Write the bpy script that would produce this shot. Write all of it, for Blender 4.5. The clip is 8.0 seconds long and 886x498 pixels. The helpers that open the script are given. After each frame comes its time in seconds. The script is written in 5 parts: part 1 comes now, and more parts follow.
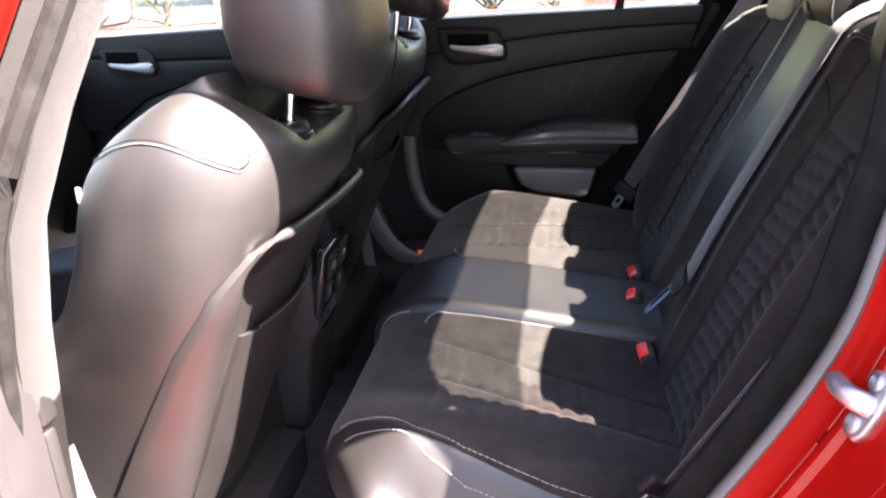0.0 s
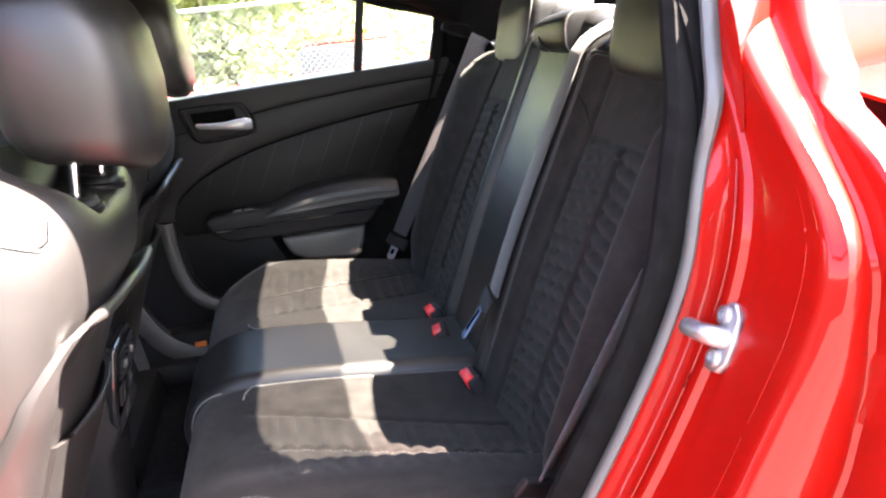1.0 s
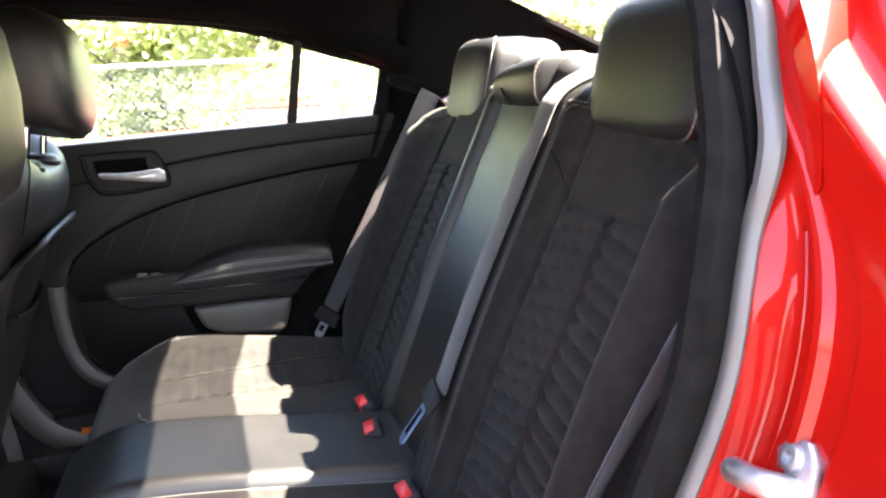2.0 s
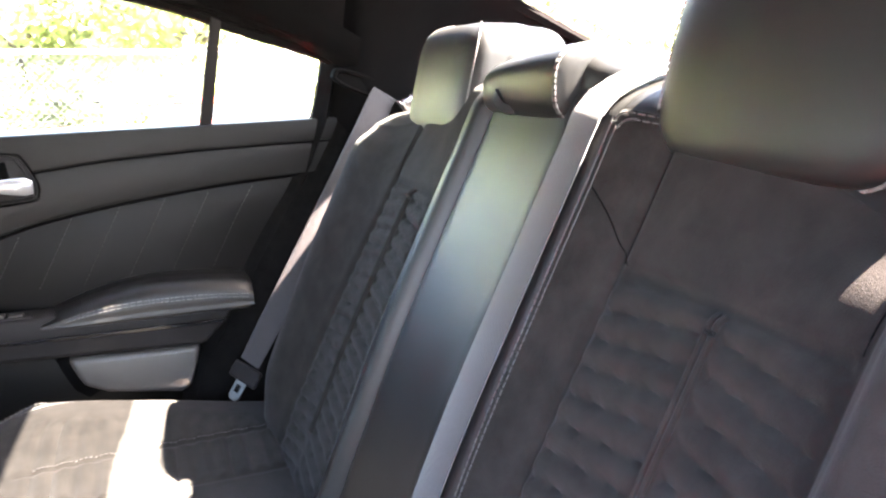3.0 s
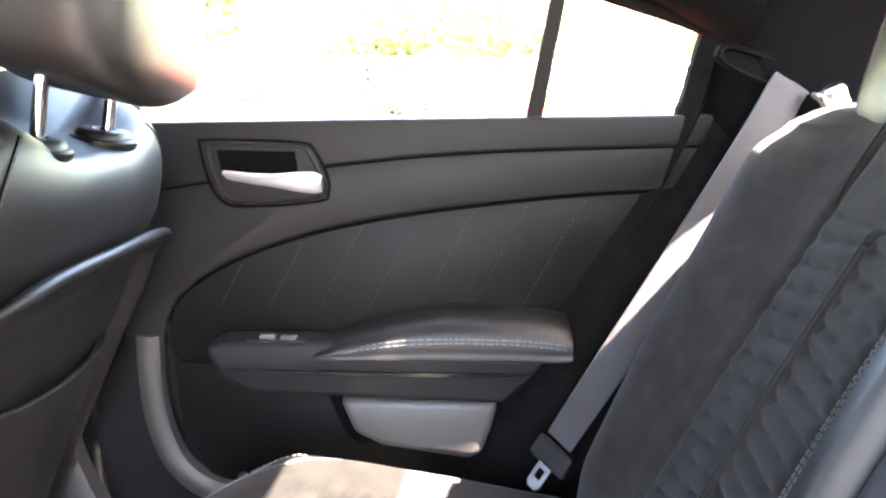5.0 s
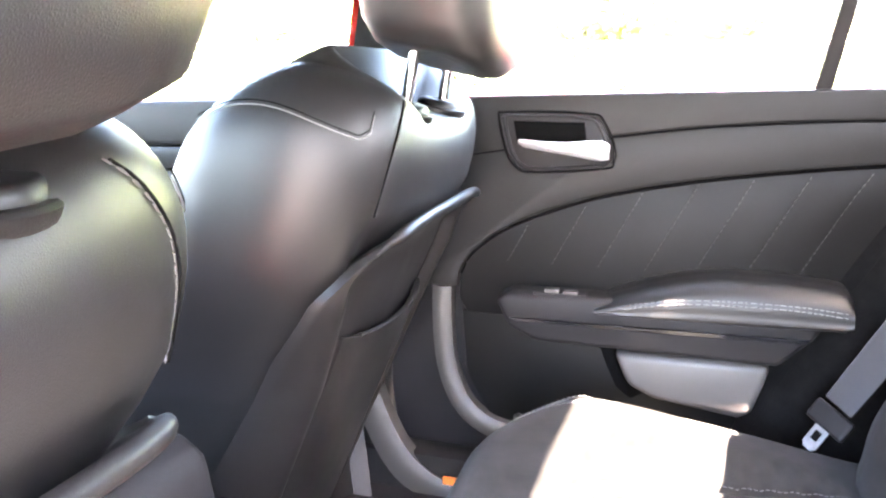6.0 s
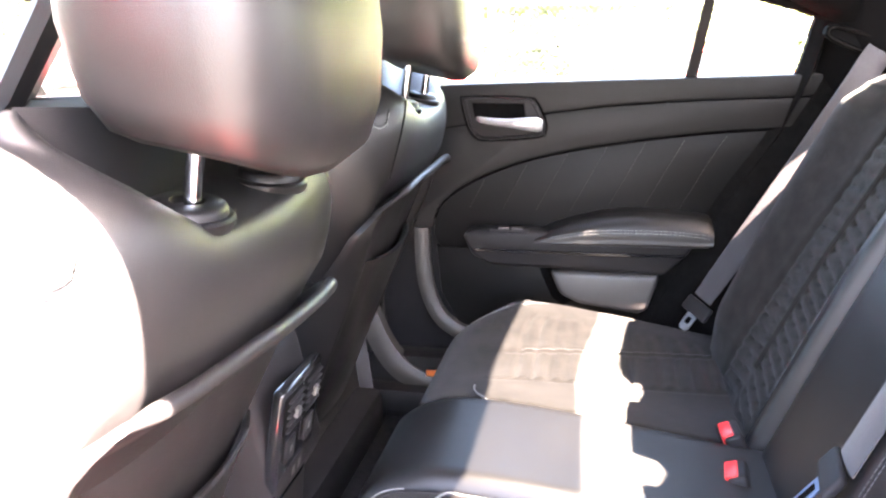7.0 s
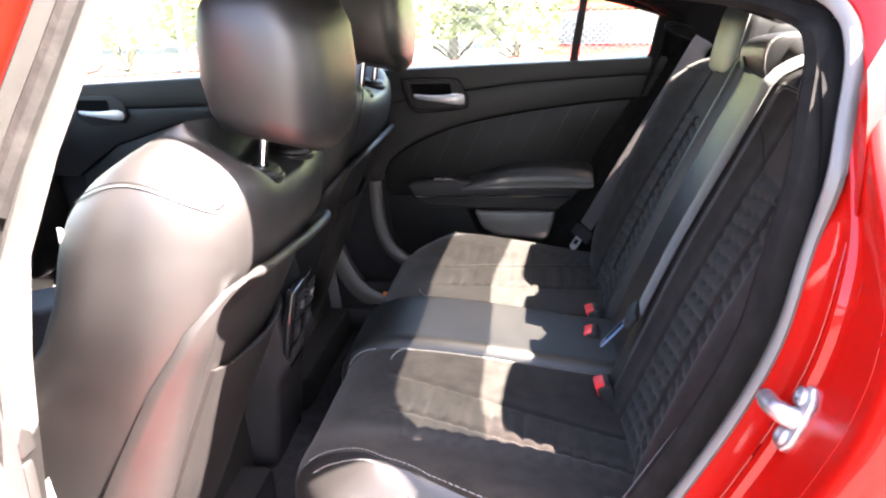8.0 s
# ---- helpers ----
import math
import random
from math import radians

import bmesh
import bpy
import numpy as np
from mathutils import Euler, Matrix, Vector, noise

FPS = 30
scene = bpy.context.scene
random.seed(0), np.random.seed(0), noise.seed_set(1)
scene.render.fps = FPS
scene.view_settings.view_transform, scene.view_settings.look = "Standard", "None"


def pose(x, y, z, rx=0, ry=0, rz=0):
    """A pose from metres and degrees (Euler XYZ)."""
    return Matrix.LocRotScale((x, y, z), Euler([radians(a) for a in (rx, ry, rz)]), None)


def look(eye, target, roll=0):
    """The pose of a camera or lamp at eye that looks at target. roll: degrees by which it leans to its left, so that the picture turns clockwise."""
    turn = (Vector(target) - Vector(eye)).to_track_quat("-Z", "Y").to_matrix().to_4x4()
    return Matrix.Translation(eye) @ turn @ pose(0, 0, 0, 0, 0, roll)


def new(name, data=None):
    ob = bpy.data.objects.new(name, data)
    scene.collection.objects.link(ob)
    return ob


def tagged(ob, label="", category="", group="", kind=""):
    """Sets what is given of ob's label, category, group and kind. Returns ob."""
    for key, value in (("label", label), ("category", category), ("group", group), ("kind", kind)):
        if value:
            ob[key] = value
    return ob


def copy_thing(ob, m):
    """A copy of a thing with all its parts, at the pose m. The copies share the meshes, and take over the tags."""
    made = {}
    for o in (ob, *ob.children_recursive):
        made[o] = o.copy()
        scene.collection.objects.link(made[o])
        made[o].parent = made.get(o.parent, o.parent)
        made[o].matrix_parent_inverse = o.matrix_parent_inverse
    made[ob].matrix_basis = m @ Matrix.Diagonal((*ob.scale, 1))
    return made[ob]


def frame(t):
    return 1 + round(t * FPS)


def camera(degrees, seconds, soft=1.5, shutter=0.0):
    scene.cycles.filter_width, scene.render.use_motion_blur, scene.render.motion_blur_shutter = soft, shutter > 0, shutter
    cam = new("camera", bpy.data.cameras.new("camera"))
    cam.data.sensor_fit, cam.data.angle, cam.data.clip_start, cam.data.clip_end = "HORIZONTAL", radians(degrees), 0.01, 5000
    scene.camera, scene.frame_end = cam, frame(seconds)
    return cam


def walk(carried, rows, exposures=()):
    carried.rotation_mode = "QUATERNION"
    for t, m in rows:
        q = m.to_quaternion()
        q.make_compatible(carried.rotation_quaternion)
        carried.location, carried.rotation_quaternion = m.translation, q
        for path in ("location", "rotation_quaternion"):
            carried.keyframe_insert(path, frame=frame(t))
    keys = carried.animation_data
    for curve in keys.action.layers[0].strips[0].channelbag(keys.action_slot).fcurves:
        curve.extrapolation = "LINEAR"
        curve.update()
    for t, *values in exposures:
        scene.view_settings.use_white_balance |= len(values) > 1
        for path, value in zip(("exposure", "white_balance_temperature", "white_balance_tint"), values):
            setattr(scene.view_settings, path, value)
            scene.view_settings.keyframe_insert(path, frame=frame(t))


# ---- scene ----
cam = camera(58.0, 8.0, 2.3)
PATH = [
    (0, (0.358, -1.366, 1.206), (0.022, 0.458, 0.459), -2.3),
    (0.5, (0.282, -1.371, 1.174), (0.383, 0.496, 0.463), -4.8),
    (1, (0.242, -1.375, 1.154), (0.57, 0.507, 0.562), -6.4),
    (1.5, (0.261, -1.294, 1.133), (0.689, 0.595, 0.633), -5.5),
    (2, (0.28, -1.15, 1.101), (0.784, 0.736, 0.669), -3.0),
    (2.2, (0.305, -1.088, 1.091), (0.819, 0.799, 0.673), -2.5),
    (3.3, (0.35, -0.664, 1.088), (1.066, 1.154, 0.662), 0.2),
    (3.5, (0.37, -0.59, 1.082), (1.08, 1.233, 0.666), 0.6),
    (4, (0.392, -0.442, 1.068), (0.996, 1.418, 0.653), 0.9),
    (4.5, (0.386, -0.38, 1.058), (0.739, 1.543, 0.637), 1.5),
    (5, (0.347, -0.387, 1.041), (0.294, 1.573, 0.647), 1.0),
    (6.3, (0.229, -0.606, 1.023), (-0.327, 1.262, 0.572), 0.3),
    (6.5, (0.243, -0.688, 1.039), (-0.292, 1.179, 0.563), 0.0),
    (7, (0.282, -0.935, 1.106), (-0.107, 0.952, 0.568), -0.6),
    (7.5, (0.319, -1.184, 1.169), (0.028, 0.706, 0.583), -1.1),
    (8, (0.368, -1.426, 1.216), (0.117, 0.452, 0.574), -1.7),
]
EXPOSURE = [(0, 5.65, 6950, 24), (0.5, 5.95, 7000, 23), (1.2, 6.1, 7200, 18), (2.2, 6.3, 7200, 17), (3.3, 7.5, 7150, 20), (5.2, 7.9, 7200, 21), (6.3, 8.75, 7150, 24), (7.0, 7.6, 7300, 25), (7.5, 6.95, 7350, 25), (8, 6.2, 7100, 20)]
walk(cam, [(t, look(eye, target, roll)) for t, eye, target, roll in PATH], EXPOSURE)

# ---- world, sun, exposure ----
SUN_TO = Vector((0.72, -0.19, 1.0)).normalized()
world = bpy.data.worlds.new("world")
scene.world = world
world.use_nodes = True
_wn = world.node_tree.nodes
_sky = _wn.new("ShaderNodeTexSky")
_sky.sky_type = "NISHITA"
_sky.sun_disc = False
_sky.sun_elevation = math.asin(SUN_TO.z)
_sky.sun_rotation = math.atan2(SUN_TO.x, SUN_TO.y)
_sky.dust_density = 2.5
_wn["Background"].inputs["Strength"].default_value = 0.045
world.node_tree.links.new(_sky.outputs["Color"], _wn["Background"].inputs["Color"])
_sun = bpy.data.lights.new("sun", "SUN")
_sun.energy = 5.0
_sun.angle = radians(0.53)
_sun.color = (1.0, 0.95, 0.89)
sun = new("sun", _sun)
sun.matrix_world = look(tuple(SUN_TO * 30), (0, 0, 0))


# ---- materials ----
def material(name, base, rough=0.5, metal=0.0, grain=0.0, grain_scale=300.0, mottle=0.0, mottle_scale=6.0, coat=0.0, sheen=0.0, spec=0.5, cells=False, second=None):
    """A principled surface with fine relief (grain) and broad colour variation (mottle)."""
    m = bpy.data.materials.new(name)
    m.use_nodes = True
    nt = m.node_tree
    b = nt.nodes["Principled BSDF"]
    b.inputs["Base Color"].default_value = (*base, 1)
    b.inputs["Roughness"].default_value = rough
    b.inputs["Metallic"].default_value = metal
    b.inputs["Coat Weight"].default_value = coat
    b.inputs["Coat Roughness"].default_value = 0.04
    b.inputs["Sheen Weight"].default_value = sheen
    b.inputs["Specular IOR Level"].default_value = spec
    co = nt.nodes.new("ShaderNodeTexCoord")
    if mottle > 0:
        n1 = nt.nodes.new("ShaderNodeTexNoise")
        n1.inputs["Scale"].default_value = mottle_scale
        n1.inputs["Detail"].default_value = 6.0
        n1.inputs["Roughness"].default_value = 0.65
        nt.links.new(co.outputs["Object"], n1.inputs["Vector"])
        mix = nt.nodes.new("ShaderNodeMix")
        mix.data_type = "RGBA"
        ramp = nt.nodes.new("ShaderNodeValToRGB")
        ramp.color_ramp.elements[0].position = 0.35
        ramp.color_ramp.elements[1].position = 0.7
        nt.links.new(n1.outputs["Fac"], ramp.inputs["Fac"])
        nt.links.new(ramp.outputs["Color"], mix.inputs["Factor"])
        lo = tuple(c * (1 - mottle) for c in base)
        hi = second if second else tuple(min(1.0, c * (1 + mottle)) for c in base)
        mix.inputs["A"].default_value = (*lo, 1)
        mix.inputs["B"].default_value = (*hi, 1)
        nt.links.new(mix.outputs["Result"], b.inputs["Base Color"])
        mr = nt.nodes.new("ShaderNodeMapRange")
        mr.inputs["To Min"].default_value = max(0.02, rough - 0.07)
        mr.inputs["To Max"].default_value = min(1.0, rough + 0.08)
        nt.links.new(n1.outputs["Fac"], mr.inputs["Value"])
        nt.links.new(mr.outputs["Result"], b.inputs["Roughness"])
    if grain > 0:
        if cells:
            n2 = nt.nodes.new("ShaderNodeTexVoronoi")
            n2.feature = "DISTANCE_TO_EDGE"
            out = n2.outputs["Distance"]
        else:
            n2 = nt.nodes.new("ShaderNodeTexNoise")
            n2.inputs["Detail"].default_value = 4.0
            out = n2.outputs["Fac"]
        n2.inputs["Scale"].default_value = grain_scale
        nt.links.new(co.outputs["Object"], n2.inputs["Vector"])
        bump = nt.nodes.new("ShaderNodeBump")
        bump.inputs["Strength"].default_value = grain
        bump.inputs["Distance"].default_value = 0.001
        nt.links.new(out, bump.inputs["Height"])
        nt.links.new(bump.outputs["Normal"], b.inputs["Normal"])
    return m


def glass_material(name, tint=(0.9, 0.95, 0.92)):
    m = bpy.data.materials.new(name)
    m.use_nodes = True
    nt = m.node_tree
    nt.nodes.remove(nt.nodes["Principled BSDF"])
    clear = nt.nodes.new("ShaderNodeBsdfTransparent")
    clear.inputs["Color"].default_value = (*tint, 1)
    gloss = nt.nodes.new("ShaderNodeBsdfGlossy")
    gloss.inputs["Roughness"].default_value = 0.02
    mix = nt.nodes.new("ShaderNodeMixShader")
    mix.inputs["Fac"].default_value = 0.06
    nt.links.new(clear.outputs["BSDF"], mix.inputs[1])
    nt.links.new(gloss.outputs["BSDF"], mix.inputs[2])
    nt.links.new(mix.outputs["Shader"], nt.nodes["Material Output"].inputs["Surface"])
    return m


def webbing_material(name, base):
    """Woven belt: ribs across the strap, along its UV length."""
    m = material(name, base, rough=0.6, sheen=0.3, mottle=0.12, mottle_scale=25)
    nt = m.node_tree
    uv = nt.nodes.new("ShaderNodeTexCoord")
    wave = nt.nodes.new("ShaderNodeTexWave")
    wave.bands_direction = "X"
    wave.inputs["Scale"].default_value = 420
    wave.inputs["Distortion"].default_value = 0.4
    nt.links.new(uv.outputs["UV"], wave.inputs["Vector"])
    bump = nt.nodes.new("ShaderNodeBump")
    bump.inputs["Strength"].default_value = 0.3
    bump.inputs["Distance"].default_value = 0.0007
    nt.links.new(wave.outputs["Fac"], bump.inputs["Height"])
    nt.links.new(bump.outputs["Normal"], nt.nodes["Principled BSDF"].inputs["Normal"])
    return m


LEATHER = material("black leather", (0.0084, 0.0077, 0.0075), 0.42, spec=0.42, grain=0.2, grain_scale=800, mottle=0.18, mottle_scale=9, cells=True)
SUEDE = material("charcoal suede", (0.0142, 0.0127, 0.0117), 0.95, grain=0.5, grain_scale=900, mottle=0.35, mottle_scale=30, sheen=0.05, spec=0.1)
PLASTIC = material("black plastic", (0.013, 0.012, 0.0125), 0.55, spec=0.2, grain=0.4, grain_scale=700, mottle=0.12, mottle_scale=14)
PANEL = material("soft black door skin", (0.0085, 0.0081, 0.0079), 0.48, spec=0.22, grain=0.4, grain_scale=520, mottle=0.12, mottle_scale=10, cells=True)
SATIN = material("satin grey plastic", (0.076, 0.070, 0.065), 0.46, grain=0.2, grain_scale=500, mottle=0.1)
TRIM_TOP = material("smooth black upper door trim", (0.0078, 0.0074, 0.0072), 0.50, spec=0.24, grain=0.25, grain_scale=620, mottle=0.10, mottle_scale=9, cells=True)
INSERT = material("black door leather", (0.0038, 0.0036, 0.0035), 0.48, spec=0.19, grain=0.3, grain_scale=560, mottle=0.15, mottle_scale=11, cells=True)
COLLAR = material("dark moulded plastic", (0.0055, 0.0050, 0.0050), 0.42, spec=0.28, grain=0.2, grain_scale=800, mottle=0.1, mottle_scale=20)
STRIP = material("dark satin grey plastic", (0.042, 0.039, 0.036), 0.44, grain=0.2, grain_scale=500, mottle=0.12)
GLOSS = material("gloss black trim", (0.01, 0.01, 0.011), 0.08, mottle=0.1)
THREAD = material("grey thread", (0.055, 0.053, 0.051), 0.8)
STITCH = material("pale grey stitching", (0.13, 0.128, 0.122), 0.8)
# near-black for real seams, and for shade painted into recesses and slots
SEAM_AND_SHADE = material("dark seam and recess shade", (0.0025, 0.0025, 0.0025), 0.9, spec=0.05)
WEBBING = webbing_material("grey belt webbing", (0.027, 0.0255, 0.028))
CHROME = material("satin chrome", (0.80, 0.79, 0.78), 0.22, 1.0, grain=0.05, grain_scale=300)
SHELL = material("satin black shell plastic", (0.011, 0.0100, 0.0098), 0.42, spec=0.28, grain=0.12, grain_scale=900, mottle=0.14, mottle_scale=12)
SILVER = material("satin silver paint", (0.36, 0.355, 0.35), 0.28, 0.35, coat=0.3)
BLUED = material("blued latch steel", (0.13, 0.18, 0.27), 0.45, 0.9, grain=0.2, grain_scale=400)
STEEL = material("zinc-plated steel", (0.46, 0.455, 0.47), 0.42, 1.0, grain=0.3, grain_scale=400, mottle=0.2, mottle_scale=60)
PAINT = material("red car paint", (0.24, 0.0032, 0.0016), 0.38, coat=0.45, spec=0.06, grain=0.03, grain_scale=900, mottle=0.06, mottle_scale=4)
RUBBER = material("black rubber seal", (0.0055, 0.0052, 0.005), 0.9, spec=0.06, grain=0.6, grain_scale=260, mottle=0.4, mottle_scale=40)
CARPET = material("black carpet", (0.022, 0.020, 0.020), 0.95, grain=1.0, grain_scale=900, mottle=0.4, mottle_scale=60, spec=0.1)
HEADLINER = material("dark grey headliner cloth", (0.0034, 0.0033, 0.0034), 0.95, grain=0.6, grain_scale=900, mottle=0.15, mottle_scale=20, sheen=0.0, spec=0.06)
PILLAR = material("grey woven pillar cloth", (0.0066, 0.0063, 0.0059), 0.9, grain=0.8, grain_scale=1100, mottle=0.15, mottle_scale=30, sheen=0.04, spec=0.1)
RED_BUTTON = material("red plastic button", (0.65, 0.02, 0.02), 0.35, mottle=0.1)
ORANGE = material("orange reflector", (0.9, 0.22, 0.04), 0.4)
GLASS = glass_material("clear window glass")
TINT = glass_material("shaded window glass", (0.39, 0.395, 0.385))
FRIT = glass_material("dotted ceramic window border", (0.60, 0.58, 0.57))
REAR_GLASS = glass_material("green-grey rear window glass", (0.76, 0.78, 0.76))
ASPHALT = material("worn asphalt", (0.05, 0.0485, 0.046), 0.9, grain=0.8, grain_scale=60, mottle=0.3, mottle_scale=1.5)


# ---- builders ----
def finish(name, me, mat, parent=None, label="", sharp=38):
    for mm in (mat if isinstance(mat, (list, tuple)) else [mat]):
        me.materials.append(mm)
    me.polygons.foreach_set("use_smooth", [True] * len(me.polygons))
    me.set_sharp_from_angle(angle=radians(sharp))
    ob = new(name, me)
    if parent is not None:
        ob.parent = parent
        ob.matrix_parent_inverse = Matrix.Translation(parent.location).inverted()
    if label:
        ob["label"] = label
    return ob


def part(name, bm, mat, parent=None, label="", sharp=38):
    me = bpy.data.meshes.new(name)
    bmesh.ops.recalc_face_normals(bm, faces=bm.faces)
    bm.to_mesh(me)
    bm.free()
    return finish(name, me, mat, parent, label, sharp)


def thing(name, at, label, category, group="", kind=""):
    ob = new(name)
    ob.location = at
    ob.empty_display_size = 0.05
    return tagged(ob, label, category, group, kind)


def smooth_line(pts, n=8, closed=False):
    """Points on a Catmull-Rom curve through pts."""
    p = [Vector(q) for q in pts]
    m = len(p)
    out = []
    for i in range(m if closed else m - 1):
        if closed:
            a, b, c, d = p[(i - 1) % m], p[i], p[(i + 1) % m], p[(i + 2) % m]
        else:
            a, b, c, d = p[max(i - 1, 0)], p[i], p[i + 1], p[min(i + 2, m - 1)]
        for k in range(n):
            t = k / n
            out.append(0.5 * ((2 * b) + (c - a) * t + (2 * a - 5 * b + 4 * c - d) * t * t + (3 * b - a - 3 * c + d) * t ** 3))
    if not closed:
        out.append(p[-1].copy())
    return out


def loft(rings, cap=True, closed=True):
    bm = bmesh.new()
    vs = [[bm.verts.new(q) for q in r] for r in rings]
    for a, b in zip(vs, vs[1:]):
        n = len(a)
        for i in range(n if closed else n - 1):
            j = (i + 1) % n
            bm.faces.new((a[i], a[j], b[j], b[i]))
    if cap and closed:
        bm.faces.new(list(reversed(vs[0])))
        bm.faces.new(vs[-1])
    return bm


def tube(pts, r, sides=8, cap=True):
    p = [Vector(q) for q in pts]
    rings = []
    for i, q in enumerate(p):
        d = (p[min(i + 1, len(p) - 1)] - p[max(i - 1, 0)])
        d = d.normalized() if d.length > 1e-9 else Vector((0, 0, 1))
        up = Vector((0, 0, 1)) if abs(d.z) < 0.9 else Vector((1, 0, 0))
        s = d.cross(up).normalized()
        w = s.cross(d)
        rr = r[i] if isinstance(r, (list, tuple)) else r
        rings.append([q + (s * math.cos(a) + w * math.sin(a)) * rr for a in (2 * math.pi * k / sides for k in range(sides))])
    return loft(rings, cap)


def prism(poly, y0, y1, bevel=0.004, segs=2, plane="xz"):
    """A slab with outline poly (x, z) between y0 and y1, its edges rounded."""
    bm = bmesh.new()
    put = {"xz": lambda a, b, c: (a, c, b), "yz": lambda a, b, c: (c, a, b), "xy": lambda a, b, c: (a, b, c)}[plane]
    lo = [bm.verts.new(put(a, b, y0)) for a, b in poly]
    hi = [bm.verts.new(put(a, b, y1)) for a, b in poly]
    bm.faces.new(lo)
    bm.faces.new(list(reversed(hi)))
    n = len(poly)
    for i in range(n):
        bm.faces.new((lo[i], hi[i], hi[(i + 1) % n], lo[(i + 1) % n]))
    bmesh.ops.recalc_face_normals(bm, faces=bm.faces)
    if bevel > 0:
        rim = [e for e in bm.edges if e.calc_face_angle(0) > 0.6]
        bmesh.ops.bevel(bm, geom=rim, offset=bevel, segments=segs, affect="EDGES", profile=0.5, clamp_overlap=True)
    return bm


def box(lo, hi, bevel=0.004, segs=2, m=None):
    bm = bmesh.new()
    bmesh.ops.create_cube(bm, size=1)
    for v in bm.verts:
        v.co = Vector([lo[i] + (v.co[i] + 0.5) * (hi[i] - lo[i]) for i in range(3)])
    if bevel > 0:
        bmesh.ops.bevel(bm, geom=list(bm.edges), offset=bevel, segments=segs, affect="EDGES", profile=0.5, clamp_overlap=True)
    if m is not None:
        bmesh.ops.transform(bm, matrix=m, verts=bm.verts)
    return bm


def sheet(nu, nv, f, thick, mats=None):
    """A closed sheet: front face f(u, v) on a grid, and a back face shifted by the vector thick. mats(u, v): material slot."""
    t = Vector(thick)
    verts, faces, slots = [], [], []
    for j in range(nv + 1):
        for i in range(nu + 1):
            verts.append(Vector(f(i / nu, j / nv)))
    n = len(verts)
    verts += [v + t for v in verts]
    at = lambda i, j: j * (nu + 1) + i
    for j in range(nv):
        for i in range(nu):
            q = (at(i, j), at(i + 1, j), at(i + 1, j + 1), at(i, j + 1))
            s = mats((i + 0.5) / nu, (j + 0.5) / nv) if mats else 0
            faces.append(q)
            slots.append(s)
            faces.append(tuple(n + k for k in reversed(q)))
            slots.append(s)
    rim = [at(i, 0) for i in range(nu)] + [at(nu, j) for j in range(nv)] + [at(i, nv) for i in range(nu, 0, -1)] + [at(0, j) for j in range(nv, 0, -1)]
    for a, b in zip(rim, rim[1:] + rim[:1]):
        faces.append((b, a, a + n, b + n))
        slots.append(0)
    me = bpy.data.meshes.new("sheet")
    me.from_pydata([tuple(v) for v in verts], [], faces)
    me.polygons.foreach_set("material_index", slots)
    bm = bmesh.new()
    bm.from_mesh(me)
    bpy.data.meshes.remove(me)
    return bm


def stitches(pts, length=0.006, gap=0.004, r=0.0011, lift=(0, 0, 0)):
    """A row of short threads along pts."""
    p = [Vector(q) + Vector(lift) for q in pts]
    bm = bmesh.new()
    run, cuts = 0.0, []
    for a, b in zip(p, p[1:]):
        d = (b - a).length
        k = 0.0
        while k < d:
            cuts.append((run + k, a.lerp(b, k / d) if d else a, (b - a).normalized() if d else Vector((1, 0, 0))))
            k += length + gap
        run += d
    for _, q, d in cuts:
        up = Vector((0, 0, 1)) if abs(d.z) < 0.9 else Vector((1, 0, 0))
        s = d.cross(up).normalized() * r
        w = s.cross(d).normalized() * r
        e = q + d * length
        a = [bm.verts.new(q + o) for o in (s, w, -s, -w)]
        b = [bm.verts.new(e + o) for o in (s, w, -s, -w)]
        for i in range(4):
            bm.faces.new((a[i], a[(i + 1) % 4], b[(i + 1) % 4], b[i]))
        bm.faces.new(a[::-1])
        bm.faces.new(b)
    return bm


def strap(name, pts, across, width, mat, parent, label="", thick=0.0014):
    """A flat woven strap along pts; across: the direction of its width at each point, or one for all."""
    p = [Vector(q) for q in pts]
    bm = bmesh.new()
    uv = bm.loops.layers.uv.new("UVMap")
    rows, run, runs = [], 0.0, []
    for i, q in enumerate(p):
        if i:
            run += (q - p[i - 1]).length
        d = (p[min(i + 1, len(p) - 1)] - p[max(i - 1, 0)]).normalized()
        a = Vector(across[i] if isinstance(across, list) else across)
        a = (a - d * a.dot(d)).normalized()
        nrm = d.cross(a).normalized()
        w = width[i] if isinstance(width, list) else width
        h, e = a * w / 2, nrm * thick
        rows.append([bm.verts.new(q + o) for o in (-h - e * 0.3, -h * 0.94 + e, h * 0.94 + e, h + e * 0.3, h * 0.94 - e, -h * 0.94 - e)])
        runs.append(run)
    for k in range(len(rows) - 1):
        for i in range(6):
            j = (i + 1) % 6
            f = bm.faces.new((rows[k][i], rows[k][j], rows[k + 1][j], rows[k + 1][i]))
            for lp, r in zip(f.loops, (runs[k], runs[k], runs[k + 1], runs[k + 1])):
                lp[uv].uv = (r, 0.0)
    bm.faces.new(rows[0][::-1])
    bm.faces.new(rows[-1])
    return part(name, bm, mat, parent, label)


def lerp_table(table, t):
    """Piecewise linear look-up in rows (key, value)."""
    if t <= table[0][0]:
        return table[0][1]
    for (a, x), (b, y) in zip(table, table[1:]):
        if t <= b:
            return x + (y - x) * (t - a) / (b - a)
    return table[-1][1]


def ease(a, b, t):
    """0 before a, 1 after b, smooth between."""
    k = min(1.0, max(0.0, (t - a) / (b - a)))
    return k * k * (3 - 2 * k)


def hump(y, c, w):
    return math.exp(-((y - c) / w) ** 2)


